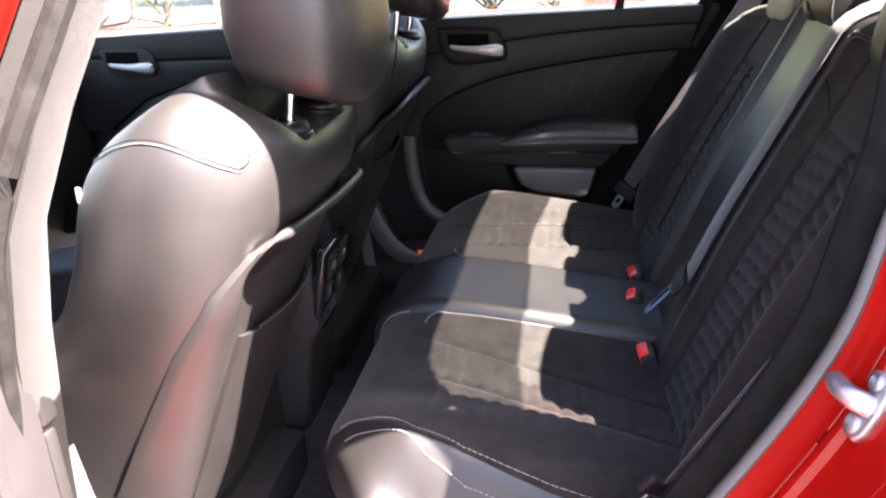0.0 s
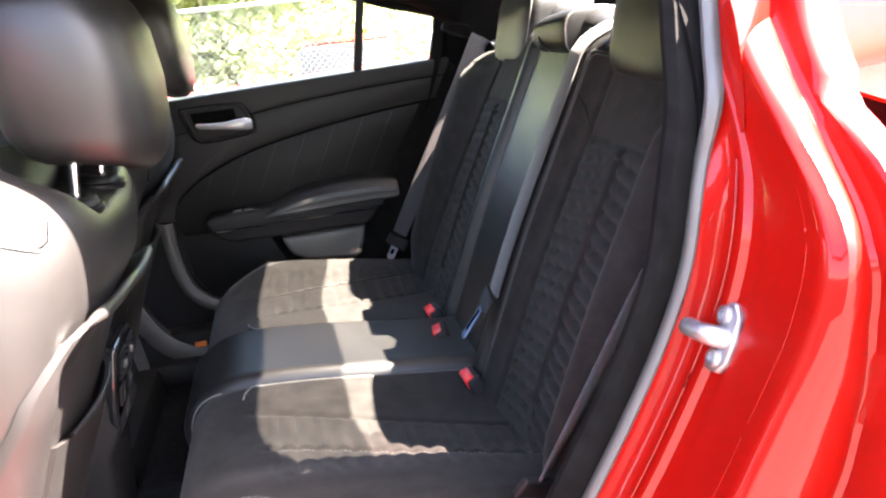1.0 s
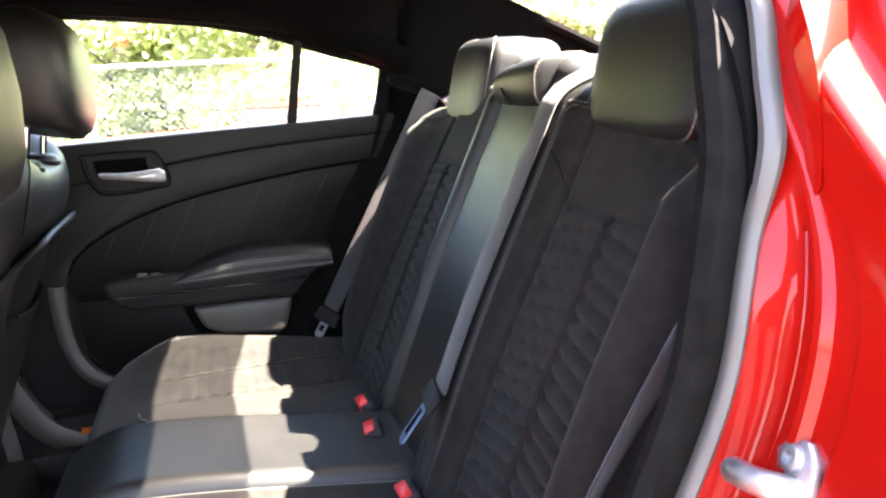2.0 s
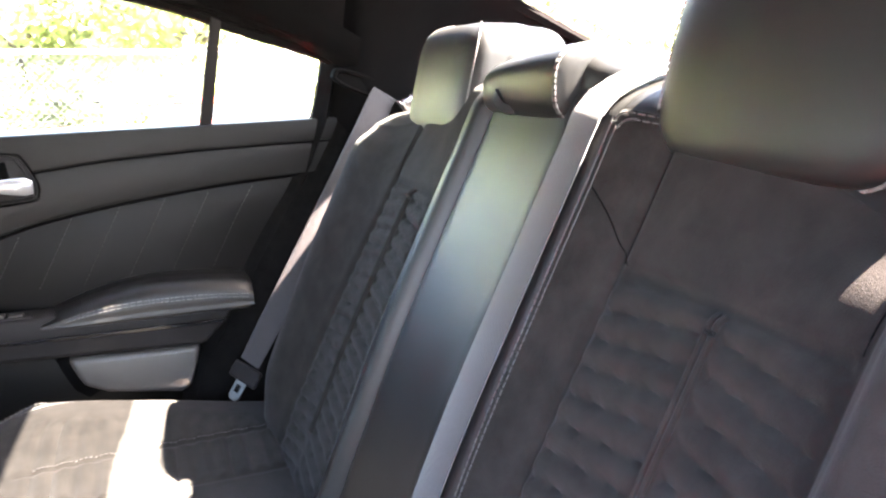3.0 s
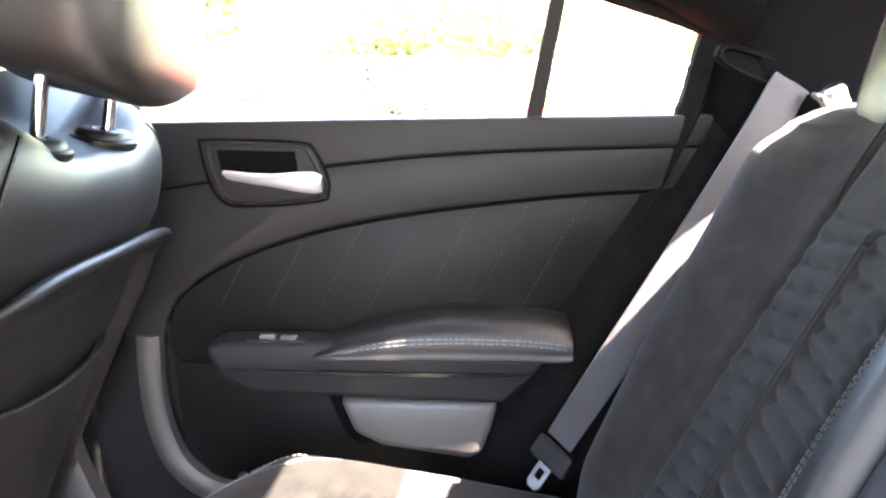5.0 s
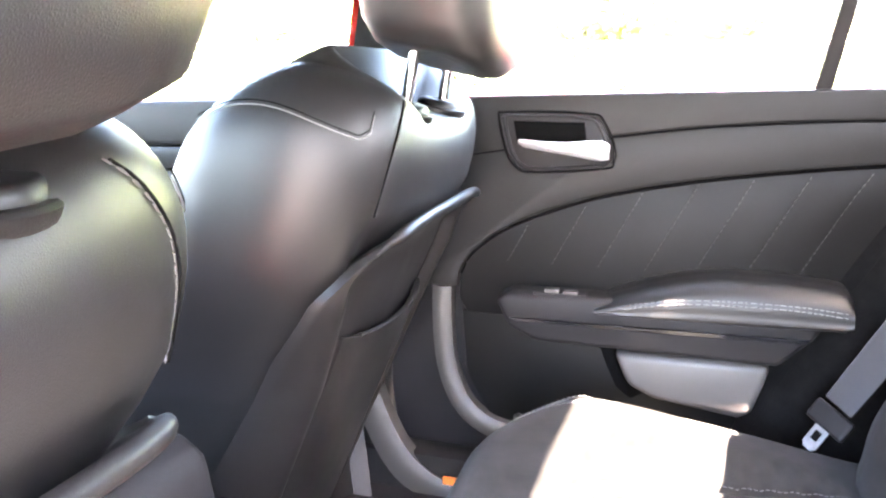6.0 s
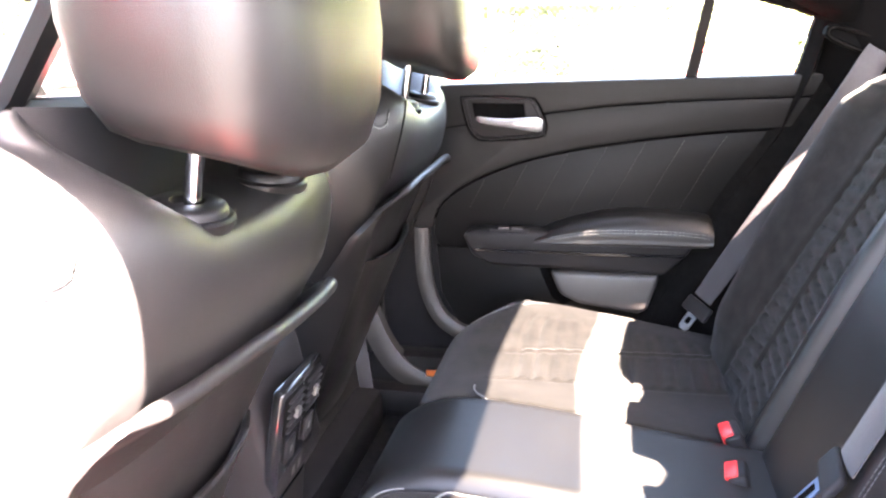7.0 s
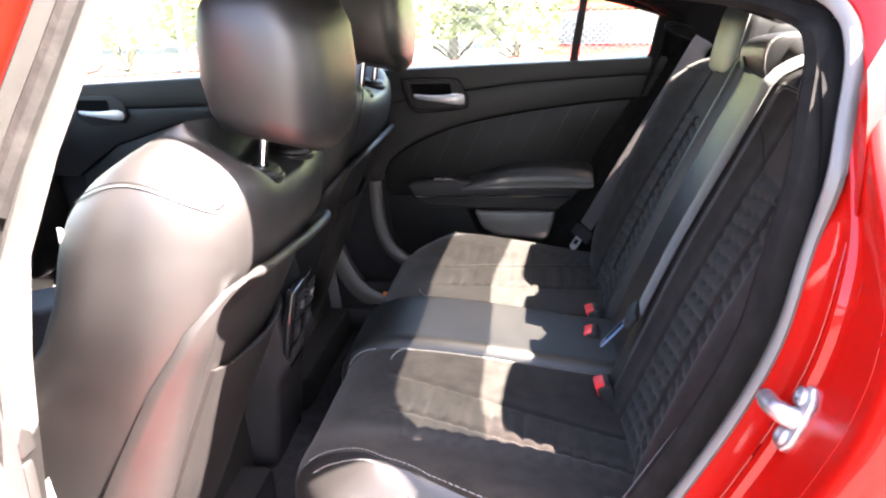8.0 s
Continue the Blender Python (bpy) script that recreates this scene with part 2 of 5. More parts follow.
def pillow_meridian(cx, cy, cz, a, b, c, e, lean, p, j0=0.1, j1=0.95, n=24, grow=1.01):
    """A line up the side of pillow() at the angle p round it."""
    out = []
    for j in range(n + 1):
        t = -math.pi / 2 + math.pi * (j0 + (j1 - j0) * j / n)
        st = math.copysign(abs(math.sin(t)) ** e, math.sin(t))
        ct = max(0.02, abs(math.cos(t)) ** e)
        x = math.copysign(abs(math.cos(p)) ** e, math.cos(p)) * a * ct * grow
        y = math.copysign(abs(math.sin(p)) ** e, math.sin(p)) * b * ct * grow
        z = st * c * grow
        out.append((cx + x + lean * z, cy + y, cz + z))
    return out


def leaf_material(name, base, glow):
    """Thin leaves: part of the light comes through from behind."""
    m = material(name, base, 0.55, mottle=0.35, mottle_scale=2.5, second=tuple(c * 1.7 for c in base))
    nt = m.node_tree
    thin = nt.nodes.new("ShaderNodeBsdfTranslucent")
    thin.inputs["Color"].default_value = (*glow, 1)
    mix = nt.nodes.new("ShaderNodeMixShader")
    mix.inputs["Fac"].default_value = 0.55
    nt.links.new(nt.nodes["Principled BSDF"].outputs["BSDF"], mix.inputs[1])
    nt.links.new(thin.outputs["BSDF"], mix.inputs[2])
    nt.links.new(mix.outputs["Shader"], nt.nodes["Material Output"].inputs["Surface"])
    return m


def lerp_pair(rows, t):
    return lerp_table([(a, b) for a, b, c in rows], t), lerp_table([(a, c) for a, b, c in rows], t)


# ---- ground ----
FALL = [(-900, 0.0), (3.0, 0.0), (5.0, -0.12), (8.0, -0.42), (11.0, -0.68), (14.0, -0.82), (20.0, -0.95), (900, -0.95)]
_bm = bmesh.new()
_rows = [[_bm.verts.new((x, y, z)) for x in (-900, -40, 0, 40, 900)] for y, z in FALL]
for _a, _b in zip(_rows, _rows[1:]):
    for _k in range(4):
        _bm.faces.new((_a[_k], _a[_k + 1], _b[_k + 1], _b[_k]))
ground = part("ground", _bm, ASPHALT)
tagged(ground, "sun-bleached grey asphalt of a parking lot", "ground", kind="structure")

# ---- car shell ----
RAIL = [(-0.95, 1.16), (-0.75, 1.235), (-0.4, 1.265), (0.0, 1.262), (0.28, 1.238), (0.46, 1.193), (0.60, 1.135), (0.70, 1.085)]
car = thing("car_body", (0.2, 0, 0.15), "glossy red sedan body with a black cabin", "car")


def roof_z(x, y):
    crown = lerp_table([(-1.2, 1.16), (-0.8, 1.30), (-0.3, 1.375), (0.3, 1.372), (0.7, 1.335), (0.95, 1.25)], x)
    edge = lerp_table(RAIL, x) if x < 0.62 else lerp_table([(0.62, 1.13), (0.86, 1.235), (0.95, 1.22)], x)
    k = min(1.0, abs(y) / (0.635 if y > 0 else 0.57))
    return crown + (edge - crown) * k ** 8


X0, X1 = -0.78, 0.672
part("headliner", sheet(40, 30, lambda u, v: (X0 + (X1 - X0) * u, -0.56 + 1.19 * v, min(roof_z(X0 + (X1 - X0) * u, -0.56 + 1.19 * v), 1.5)), (0, 0, 0.012)), HEADLINER, car, "dark grey cloth headliner")
part("roof_skin", sheet(40, 30, lambda u, v: (X0 - 0.02 + (X1 - X0 + 0.012) * u, -0.545 + 1.215 * v, roof_z(X0 + (X1 - X0) * u, (-0.545 + 1.215 * v)) + 0.03), (0, 0, 0.006)), PAINT, car, "glossy red roof")


def mirrored(bm, s):
    if s < 0:
        for v in bm.verts:
            v.co.y = -v.co.y
    return bm


def rail_y(z, s=1):
    if s > 0:
        return lerp_table([(0.9, 0.715), (1.0, 0.70), (1.12, 0.665), (1.27, 0.615)], z)
    return lerp_table([(0.9, 0.715), (1.0, 0.70), (1.12, 0.635), (1.27, 0.550)], z)


for s in (1, -1):
    # roof rail trim above the side windows, from windscreen pillar to rear pillar
    line = smooth_line([(x, s * (rail_y(z, s) - 0.01), z + 0.005 + (0.045 * ease(0.25, 0.58, x) if s < 0 else 0.0)) for x, z in RAIL], 6)
    rings = []
    fo = 0.03 if s > 0 else 0.0
    for q in line:
        y = abs(q.y)
        rings.append([(q.x, s * yy, zz) for yy, zz in ((y - 0.055, q.z + 0.062), (y - 0.030, q.z + 0.018), (y, q.z), (y + 0.006 + fo, q.z + 0.004), (y + 0.010 + fo, q.z + 0.02), (y - 0.005 + fo, q.z + 0.07))])
    part("roof_rail", loft(rings), HEADLINER, car, "dark cloth-wrapped roof rail trim")
    # outer rail, painted
    rings = [[(q.x, s * yy, zz) for yy, zz in ((abs(q.y) + 0.008, q.z + 0.012), (abs(q.y) + 0.014, q.z + 0.016), (abs(q.y) + 0.018, q.z + 0.030), (abs(q.y) + 0.006, q.z + 0.055), (abs(q.y) - 0.03, q.z + 0.085), (abs(q.y) - 0.02, q.z + 0.05))] for q in line]
    rings = [[(x, y + s * (0.035 if s > 0 else 0.0), z) for x, y, z in r] for r in rings]
    part("outer_rail", loft(rings[:-9] if s > 0 else rings[:-20]), PAINT, car, "red painted roof rail")
    # middle pillar
    rear = [(-0.085, 1.255), (-0.112, 1.156), (-0.142, 1.05), (-0.172, 0.946), (-0.190, 0.83), (-0.200, 0.745)]
    low = [(-0.200, 0.742), (-0.208, 0.66), (-0.215, 0.56), (-0.225, 0.46), (-0.16, 0.33), (-0.08, 0.30)]
    for nm, rows, mat, lab, wide in (("pillar_trim", rear, PILLAR, "grey cloth-covered upper pillar trim", 0.10), ("lower_pillar_trim", low, INSERT, "dark moulded lower pillar trim", 0.12)):
        rings = []
        for x, z in rows:
            y = rail_y(z, s)
            rings.append([(xx, s * yy, z) for xx, yy in ((x - wide, y - 0.012), (x - 0.03, y - 0.035), (x - 0.006, y - 0.03), (x, y - 0.012), (x - 0.004, y + 0.03), (x - wide, y + 0.03))])
        part(nm, loft(rings), mat, car, lab)
    part("pillar_seal", tube(smooth_line([(x - 0.012, s * (rail_y(z, s) + 0.045), z) for x, z in rear + low[1:]], 5), 0.013, 8), RUBBER, car, "black rubber door seal")
    rings = []
    for x, z in rear + low[1:]:
        y = rail_y(z, s) + 0.06
        rings.append([(xx, s * yy, z) for xx, yy in ((x - 0.14, y), (x - 0.045, y), (x - 0.035, y + 0.03), (x - 0.05, y + 0.10), (x - 0.06, y + 0.125), (x - 0.14, y + 0.125))])
    part("pillar_skin", loft(rings), PAINT, car, "red painted middle pillar")
    # windscreen pillar
    part("windscreen_pillar", tube([(-0.72, s * 0.580, 1.25), (-0.86, s * 0.630, 1.17), (-1.06, s * 0.70, 0.97), (-1.25, s * 0.74, 0.85)], 0.045, 8), PLASTIC, car, "dark windscreen pillar trim")
    # sill
    part("sill_trim", box((-0.95, min(s * 0.62, s * 0.74), 0.28), (0.34, max(s * 0.62, s * 0.74), 0.335), 0.012), PLASTIC, car, "black plastic sill plate")
    part("sill_skin", box((-0.95, min(s * 0.74, s * 0.90), 0.17), (0.36, max(s * 0.74, s * 0.90), 0.32), 0.02), PAINT, car, "red painted sill")
    # curved scuff trim at the pillar foot
    pts = smooth_line([(-0.262, 0.62), (-0.248, 0.53), (-0.228, 0.455), (-0.19, 0.38), (-0.14, 0.335), (-0.06, 0.315), (0.05, 0.312)], 5)
    rings = [[(q.x, s * 0.655, q.y), (q.x + 0.02, s * 0.652, q.y + 0.022), (q.x + 0.035, s * 0.66, q.y + 0.034), (q.x + 0.035, s * 0.69, q.y + 0.034), (q.x, s * 0.69, q.y)] for q in pts]
    part("scuff_trim", loft(rings), STRIP, car, "satin grey scuff trim")

# floor and tunnel
def floor_z(x, y):
    return 0.25 + 0.075 * hump(y, 0, 0.13) + 0.012 * math.sin(9 * x) * math.cos(7 * y) * 0.3


part("carpet", sheet(40, 40, lambda u, v: (-1.3 + 1.5 * u, -0.66 + 1.32 * v, floor_z(-1.3 + 1.5 * u, -0.66 + 1.32 * v)), (0, 0, -0.03)), CARPET, car, "black carpeted floor")
part("underbody", box((-1.4, -0.74, 0.17), (1.9, 0.74, 0.215), 0.01), PLASTIC, car)
part("bulkhead", box((0.90, -0.70, 0.2), (0.93, 0.70, 0.97), 0.004), PLASTIC, car)

# parcel shelf and rear window
part("parcel_shelf", sheet(10, 12, lambda u, v: (0.80 + 0.50 * u, -0.62 + 1.24 * v, 1.005 + 0.05 * u), (0, 0, -0.02)), HEADLINER, car, "dark cloth parcel shelf")


def back_glass(u, v, a=0.0, b=1.0):
    k = a + (b - a) * u
    w = 0.526 + 0.062 * k
    y = (2 * v - 1) * w
    return (0.625 + 0.695 * k - 0.02 * (2 * v - 1) ** 2 + 0.06 * (1 - k) * (2 * v - 1) ** 2, y, 1.325 - 0.245 * k ** 1.2 - 0.014 * (2 * v - 1) ** 2)


rear_window = part("rear_window", sheet(8, 12, lambda u, v: back_glass(u, 0.085 + 0.83 * v, 0.215, 1.0), (0.003, 0, 0.005)), REAR_GLASS, car, "clear sloping rear window")
part("window_shade_band", sheet(3, 12, lambda u, v: back_glass(u, v, 0.0, 0.215), (0.003, 0, 0.005)), TINT, car, "tinted shade band along the rear window's top")
for v0 in (0.0, 0.9152):
    part("window_border", sheet(8, 3, lambda u, v: back_glass(u, v0 + 0.0848 * v, 0.215, 1.0), (0.003, 0, 0.005)), FRIT, car, "dotted dark border of the rear window")
part("window_frame", tube([back_glass(0, 0), back_glass(0.5, 0), back_glass(1, 0)], 0.012, 6), RUBBER, car)
part("window_frame", tube([back_glass(0, 1), back_glass(0.5, 1), back_glass(1, 1)], 0.012, 6), RUBBER, car)
part("window_frame", tube([back_glass(0, v / 8) for v in range(9)], 0.014, 6), RUBBER, car)
part("deck_skin", box((1.30, -0.78, 0.98), (1.9, 0.78, 1.06), 0.03), PAINT, car, "red boot lid")

for s in (1, -1):
    # rear pillar trim between side window and rear window
    lowc = smooth_line([(0.608, 0.700, 0.985), (0.66, 0.672, 0.960), (0.72, 0.655, 0.955), (0.82, 0.63, 0.96), (1.0, 0.61, 0.98), (1.32, 0.58, 1.0)], 6)
    top = smooth_line([(0.612, 0.692 if s > 0 else 0.645, 1.137), (0.672, 0.598 if s > 0 else 0.575, 1.252), (0.707, 0.508 if s > 0 else 0.522, 1.313), (0.882, 0.518 if s > 0 else 0.540, 1.252), (1.083, 0.565, 1.165), (1.33, 0.585, 1.045)], 6)
    if s > 0:
        lowc = [Vector((q.x + 0.043 * (1 - ease(0.61, 0.74, q.x)), q.y, q.z)) for q in lowc]
        top = [Vector((q.x + 0.043 * (1 - ease(0.612, 0.660, q.x)), q.y, q.z)) for q in top]
    rings = []
    for a, b in zip(lowc, top):
        row = []
        for k in range(9):
            t = k / 8
            q = a.lerp(b, t)
            row.append((q.x, s * (a.y + (b.y - a.y) * t ** 2.2), q.z))
        rings.append(row)
    rings = [r + [(x, y + s * 0.008, z + 0.004) for x, y, z in reversed(r)] for r in rings]
    part("rear_pillar_trim", loft(rings), HEADLINER, car, "black moulded rear pillar trim")
    rings = []
    for a, b in zip(lowc, top):
        row = [(a.x + (b.x - a.x) * k / 8, a.y + (b.y - a.y) * (k / 8) ** 2.2, a.z + (b.z - a.z) * k / 8) for k in range(7)]
        rings.append([(x + 0.02, s * (y + 0.032), z + 0.02) for x, y, z in row] + [(x + 0.02, s * (y + 0.045), z + 0.035) for x, y, z in reversed(row)])
    part("rear_pillar_skin", loft(rings), PAINT, car, "red painted rear pillar")
    # belt slot bezel
    m = Matrix.Translation((0.762, s * 0.640, 1.054)) @ Matrix.Rotation(radians(20), 4, "Y")
    bz = bmesh.new()
    ring_o = [(math.copysign(abs(math.cos(a)) ** 0.5, math.cos(a)) * 0.112, math.copysign(abs(math.sin(a)) ** 0.6, math.sin(a)) * 0.016) for a in (2 * math.pi * k / 28 for k in range(28))]
    bm = loft([[m @ Vector((x * f, s * dy, z * g)) for x, z in ring_o] for f, g, dy in ((1.03, 1.12, 0.012), (1.02, 1.08, -0.001), (0.99, 0.94, -0.004), (0.95, 0.72, -0.002), (0.94, 0.66, 0.012))], cap=False)
    part("belt_slot_bezel", bm, RUBBER, car, "black plastic belt slot bezel")
    # near-black plug that paints the shade inside the slot opening
    bm = loft([[m @ Vector((x * 0.93, s * dy, z * 0.6)) for x, z in ring_o] for dy in (0.004, 0.014)])
    part("belt_slot", bm, SEAM_AND_SHADE, car)

# ---- rear quarter and door jamb ----
# the door opening's rear edge, from the sill up round the corner and forward along the rail: x, |y|, z and the jamb's depth outward
OPENING = [(0.35, 0.715, 0.30, 0.165), (0.37, 0.715, 0.42, 0.165), (0.415, 0.715, 0.55, 0.165), (0.475, 0.715, 0.66, 0.165), (0.520, 0.715, 0.74, 0.165), (0.560, 0.715, 0.82, 0.165), (0.586, 0.715, 0.89, 0.172), (0.601, 0.71, 0.96, 0.168), (0.618, 0.697, 1.03, 0.104), (0.630, 0.670, 1.09, 0.060), (0.638, 0.648, 1.14, 0.030), (0.632, 0.632, 1.175, 0.016), (0.610, 0.612, 1.198, 0.006), (0.56, 0.596, 1.215, 0.004), (0.47, 0.580, 1.230, 0.004), (0.28, 0.562, 1.258, 0.004), (0.0, 0.552, 1.282, 0.004), (-0.3, 0.552, 1.282, 0.004)]
_open_xyz = smooth_line([(x, y, z) for x, y, z, w in OPENING], 6)
_open_w = [v.x for v in smooth_line([(w, 0, 0) for x, y, z, w in OPENING], 6)]


_open_far = smooth_line([(0, y, 0) for y in (0.715, 0.715, 0.715, 0.715, 0.715, 0.715, 0.715, 0.71, 0.705, 0.70, 0.692, 0.682, 0.672, 0.662, 0.648, 0.635, 0.628, 0.628)], 6)


def opening_ring(i, prof, s):
    """Section of the opening's edge at point i; prof: (away from the opening, outward in parts of the depth, outward in metres)."""
    q = _open_xyz[i]
    d = _open_xyz[min(i + 1, len(_open_xyz) - 1)] - _open_xyz[max(i - 1, 0)]
    n = Vector((d.z, 0, -d.x)).normalized()
    side = q.y if s < 0 else _open_far[i].y
    back = 0.045 * ease(0.74, 1.02, q.z) * ease(0.46, 0.60, q.x) if s > 0 else 0.0
    return [(q.x + back + n.x * a, s * (side + b * _open_w[i] + c), q.z + n.z * a) for a, b, c in prof]


# jamb face with its pressed crease, then the rolled outer edge
JAMB = [(0.0, 0, 0), (0.004, 0.06, 0), (0.013, 0.12, 0), (0.017, 0.22, 0), (0.018, 0.28, 0), (0.0135, 0.305, 0), (0.0145, 0.335, 0), (0.021, 0.36, 0), (0.023, 0.46, 0), (0.0205, 0.475, 0), (0.0215, 0.62, 0), (0.019, 0.80, 0), (0.0165, 0.90, 0), (0.0165, 0.955, 0), (0.019, 0.985, 0), (0.023, 1.0, 0.001)]
EDGE_BAND = [(0.70, 0.080), (0.80, 0.066), (0.85, 0.050), (0.90, 0.030), (0.96, 0.018), (1.0, 0.020), (1.06, 0.030), (1.13, 0.040), (1.25, 0.040)]


def jamb_section(i):
    """The jamb's profile, its sunlit outer edge and the flare behind it."""
    z = _open_xyz[i].z
    w = lerp_table(EDGE_BAND, z)
    e0 = 0.023 - 0.018 * ease(0.98, 1.08, z)
    e = e0 + w
    c = lerp_table([(0.70, 0.052), (0.95, 0.052), (1.02, 0.040), (1.055, 0.008), (1.075, 0.026), (1.2, 0.030)], z)
    out = [(e0 + w * 0.15, 1.0, 0.006), (e0 + w * 0.5, 1.0, 0.008), (e - 0.003, 1.0, 0.007), (e + 0.002, 1.0, 0.004), (e + 0.006, 1.0, 0.008), (e + 0.008, 1.0, 0.008 + c * 0.4), (e + 0.009, 1.0, 0.008 + c * 0.8), (e + 0.012, 1.0, 0.008 + c), (e + 0.020, 1.0, 0.011 + c), (e + 0.045, 1.0, 0.012 + c)]
    face = [(a * (e0 / 0.023), b, c) for a, b, c in JAMB]
    return face + out


def trim_taper(i, s):
    return 1 - 0.70 * ease(0.84, 1.05, _open_xyz[i].z) if s > 0 else 1.0


SEALP = [(-0.034, 0, -0.016), (-0.036, 0, -0.004), (-0.029, 0, 0.006), (-0.017, 0, 0.006), (-0.007, 0, 0.0), (-0.004, 0, -0.016), (-0.012, 0, -0.03)]
LIPP = [(-0.006, 0, 0.004), (-0.004, 0, 0.008), (0.0, 0, 0.010), (0.004, 0, 0.008), (0.005, 0, 0.0), (-0.005, 0, -0.004)]
N_OPEN = len(_open_xyz)
for s in (1, -1):
    if s < 0:
        part("door_jamb", loft([opening_ring(i, jamb_section(i), s) for i in range(N_OPEN)], cap=False, closed=False), PAINT, car, "glossy red painted door jamb")
    if s < 0:
        for a, b, r0 in ((0.0200, 0.80, 0.0016), (0.0165, 0.235, 0.0014)):
            part("sealer_bead", tube([opening_ring(i, [(a, b, 0)], s)[0] for i in range(14, 50)], r0, 6), PAINT, car, "painted seam sealer bead")
    part("door_seal", loft([opening_ring(i, SEALP, s) for i in range(N_OPEN)]), RUBBER, car, "fuzzy black rubber door seal")
    part("seal_edge", loft([opening_ring(i, [(a * (1 + 0.45 * rise) - 0.001 * rise, b, c + 0.018 * rise) for a, b, c in LIPP], s) for i, rise in ((i, ease(0.98, 1.06, _open_xyz[i].z) * (s < 0)) for i in range(N_OPEN))]), SATIN, car, "light grey satin edge strip of the door seal")
    # dark trim between seal and seat
    TRIMP = [(-0.030, 0, -0.010), (-0.024, 0, -0.022), (0.0, 0, -0.035), (0.05, 0, -0.070), (0.14, 0, -0.11), (0.20, 0, -0.11), (0.10, 0, -0.01)]
    part("side_trim", loft([opening_ring(i, [(a * trim_taper(i, s), b, c * trim_taper(i, s)) for a, b, c in TRIMP], s) for i in range(N_OPEN) if _open_xyz[i].z < 1.06 and i < 60]), RUBBER, car, "black trim beside the rear seat")
    part("kick_trim", box((-0.32, min(s * 0.665, s * 0.73), 0.24), (0.42, max(s * 0.665, s * 0.73), 0.40 if s > 0 else 0.33), 0.01), PLASTIC, car, "black plastic sill trim")

    # quarter panel: side below the shoulder, rolled over the top
    def quarter(u, v, s=s):
        y, z = lerp_pair([(0.0, 0.930, 0.30), (0.2, 0.936, 0.45), (0.45, 0.940, 0.72), (0.62, 0.944, 0.88), (0.74, 0.930, 0.965), (0.82, 0.885, 1.010), (0.90, 0.83, 1.036), (1.0, 0.68, 1.050)], v)
        ex = next((q.x for q in _open_xyz if q.z >= z), 0.61)
        e = lerp_table(EDGE_BAND, z) + (0.075 if s < 0 else 0.05)
        x = ex + e + (1.95 - ex - e) * u
        flare = lerp_table([(0.0, 0.0), (0.30, 0.050), (0.42, 0.062), (0.60, 0.062), (1.0, 0.030)], x - ex - e) * (1 - 0.75 * ease(0.92, 1.045, z))
        return (x, s * (y - 0.006 + flare - 0.05 * u * u), z - 0.03 * u * u)
    part("quarter_panel", sheet(34, 50, quarter, (0, -s * 0.004, -0.003)), PAINT, car, "glossy red quarter panel")

# striker on the near jamb
striker = thing("door_striker", (0.60, -0.777, 0.79), "zinc-plated steel door striker bolted to the red jamb", "striker")
SX, SYC, SZC = 0.594, -0.777, 0.840
m = Matrix.Translation((SX, SYC, SZC)) @ Matrix.Rotation(radians(22), 4, "Y") @ Matrix.Rotation(radians(-8), 4, "X") @ Matrix.Diagonal((0.76, 0.76, 0.76, 1))
ol = [(-0.016, -0.042), (0.010, -0.042), (0.022, -0.028), (0.026, 0.0), (0.024, 0.030), (0.012, 0.043), (-0.008, 0.043), (-0.020, 0.030), (-0.014, 0.008), (-0.014, -0.008), (-0.022, -0.026)]
bm = prism([(-a, b) for a, b in ol], -0.012, 0.0, 0.003, plane="yz")
bmesh.ops.transform(bm, matrix=m, verts=bm.verts)
plate = part("plate", bm, STEEL, striker)
for zz in (0.026, -0.026):
    bm = loft([[m @ Vector((dx, math.cos(a) * r, zz + math.sin(a) * r)) for a in (2 * math.pi * k / 20 for k in range(20))] for dx, r in ((-0.010, 0.0125), (-0.016, 0.0115), (-0.0175, 0.0095), (-0.0175, 0.006), (-0.0135, 0.0055))])
    part("bolt", bm, STEEL, plate)
bm = tube([m @ Vector(q) for q in smooth_line([(-0.004, -0.008, 0.0), (-0.022, -0.004, 0.0), (-0.032, 0.014, 0.0), (-0.030, 0.045, 0.0)], 5)], [0.011, 0.011, 0.0105, 0.010, 0.010, 0.010, 0.010, 0.0095, 0.0095, 0.009, 0.009, 0.009, 0.009, 0.009, 0.0085, 0.007][:16], 10)
part("latch_bar", bm, STEEL, striker)


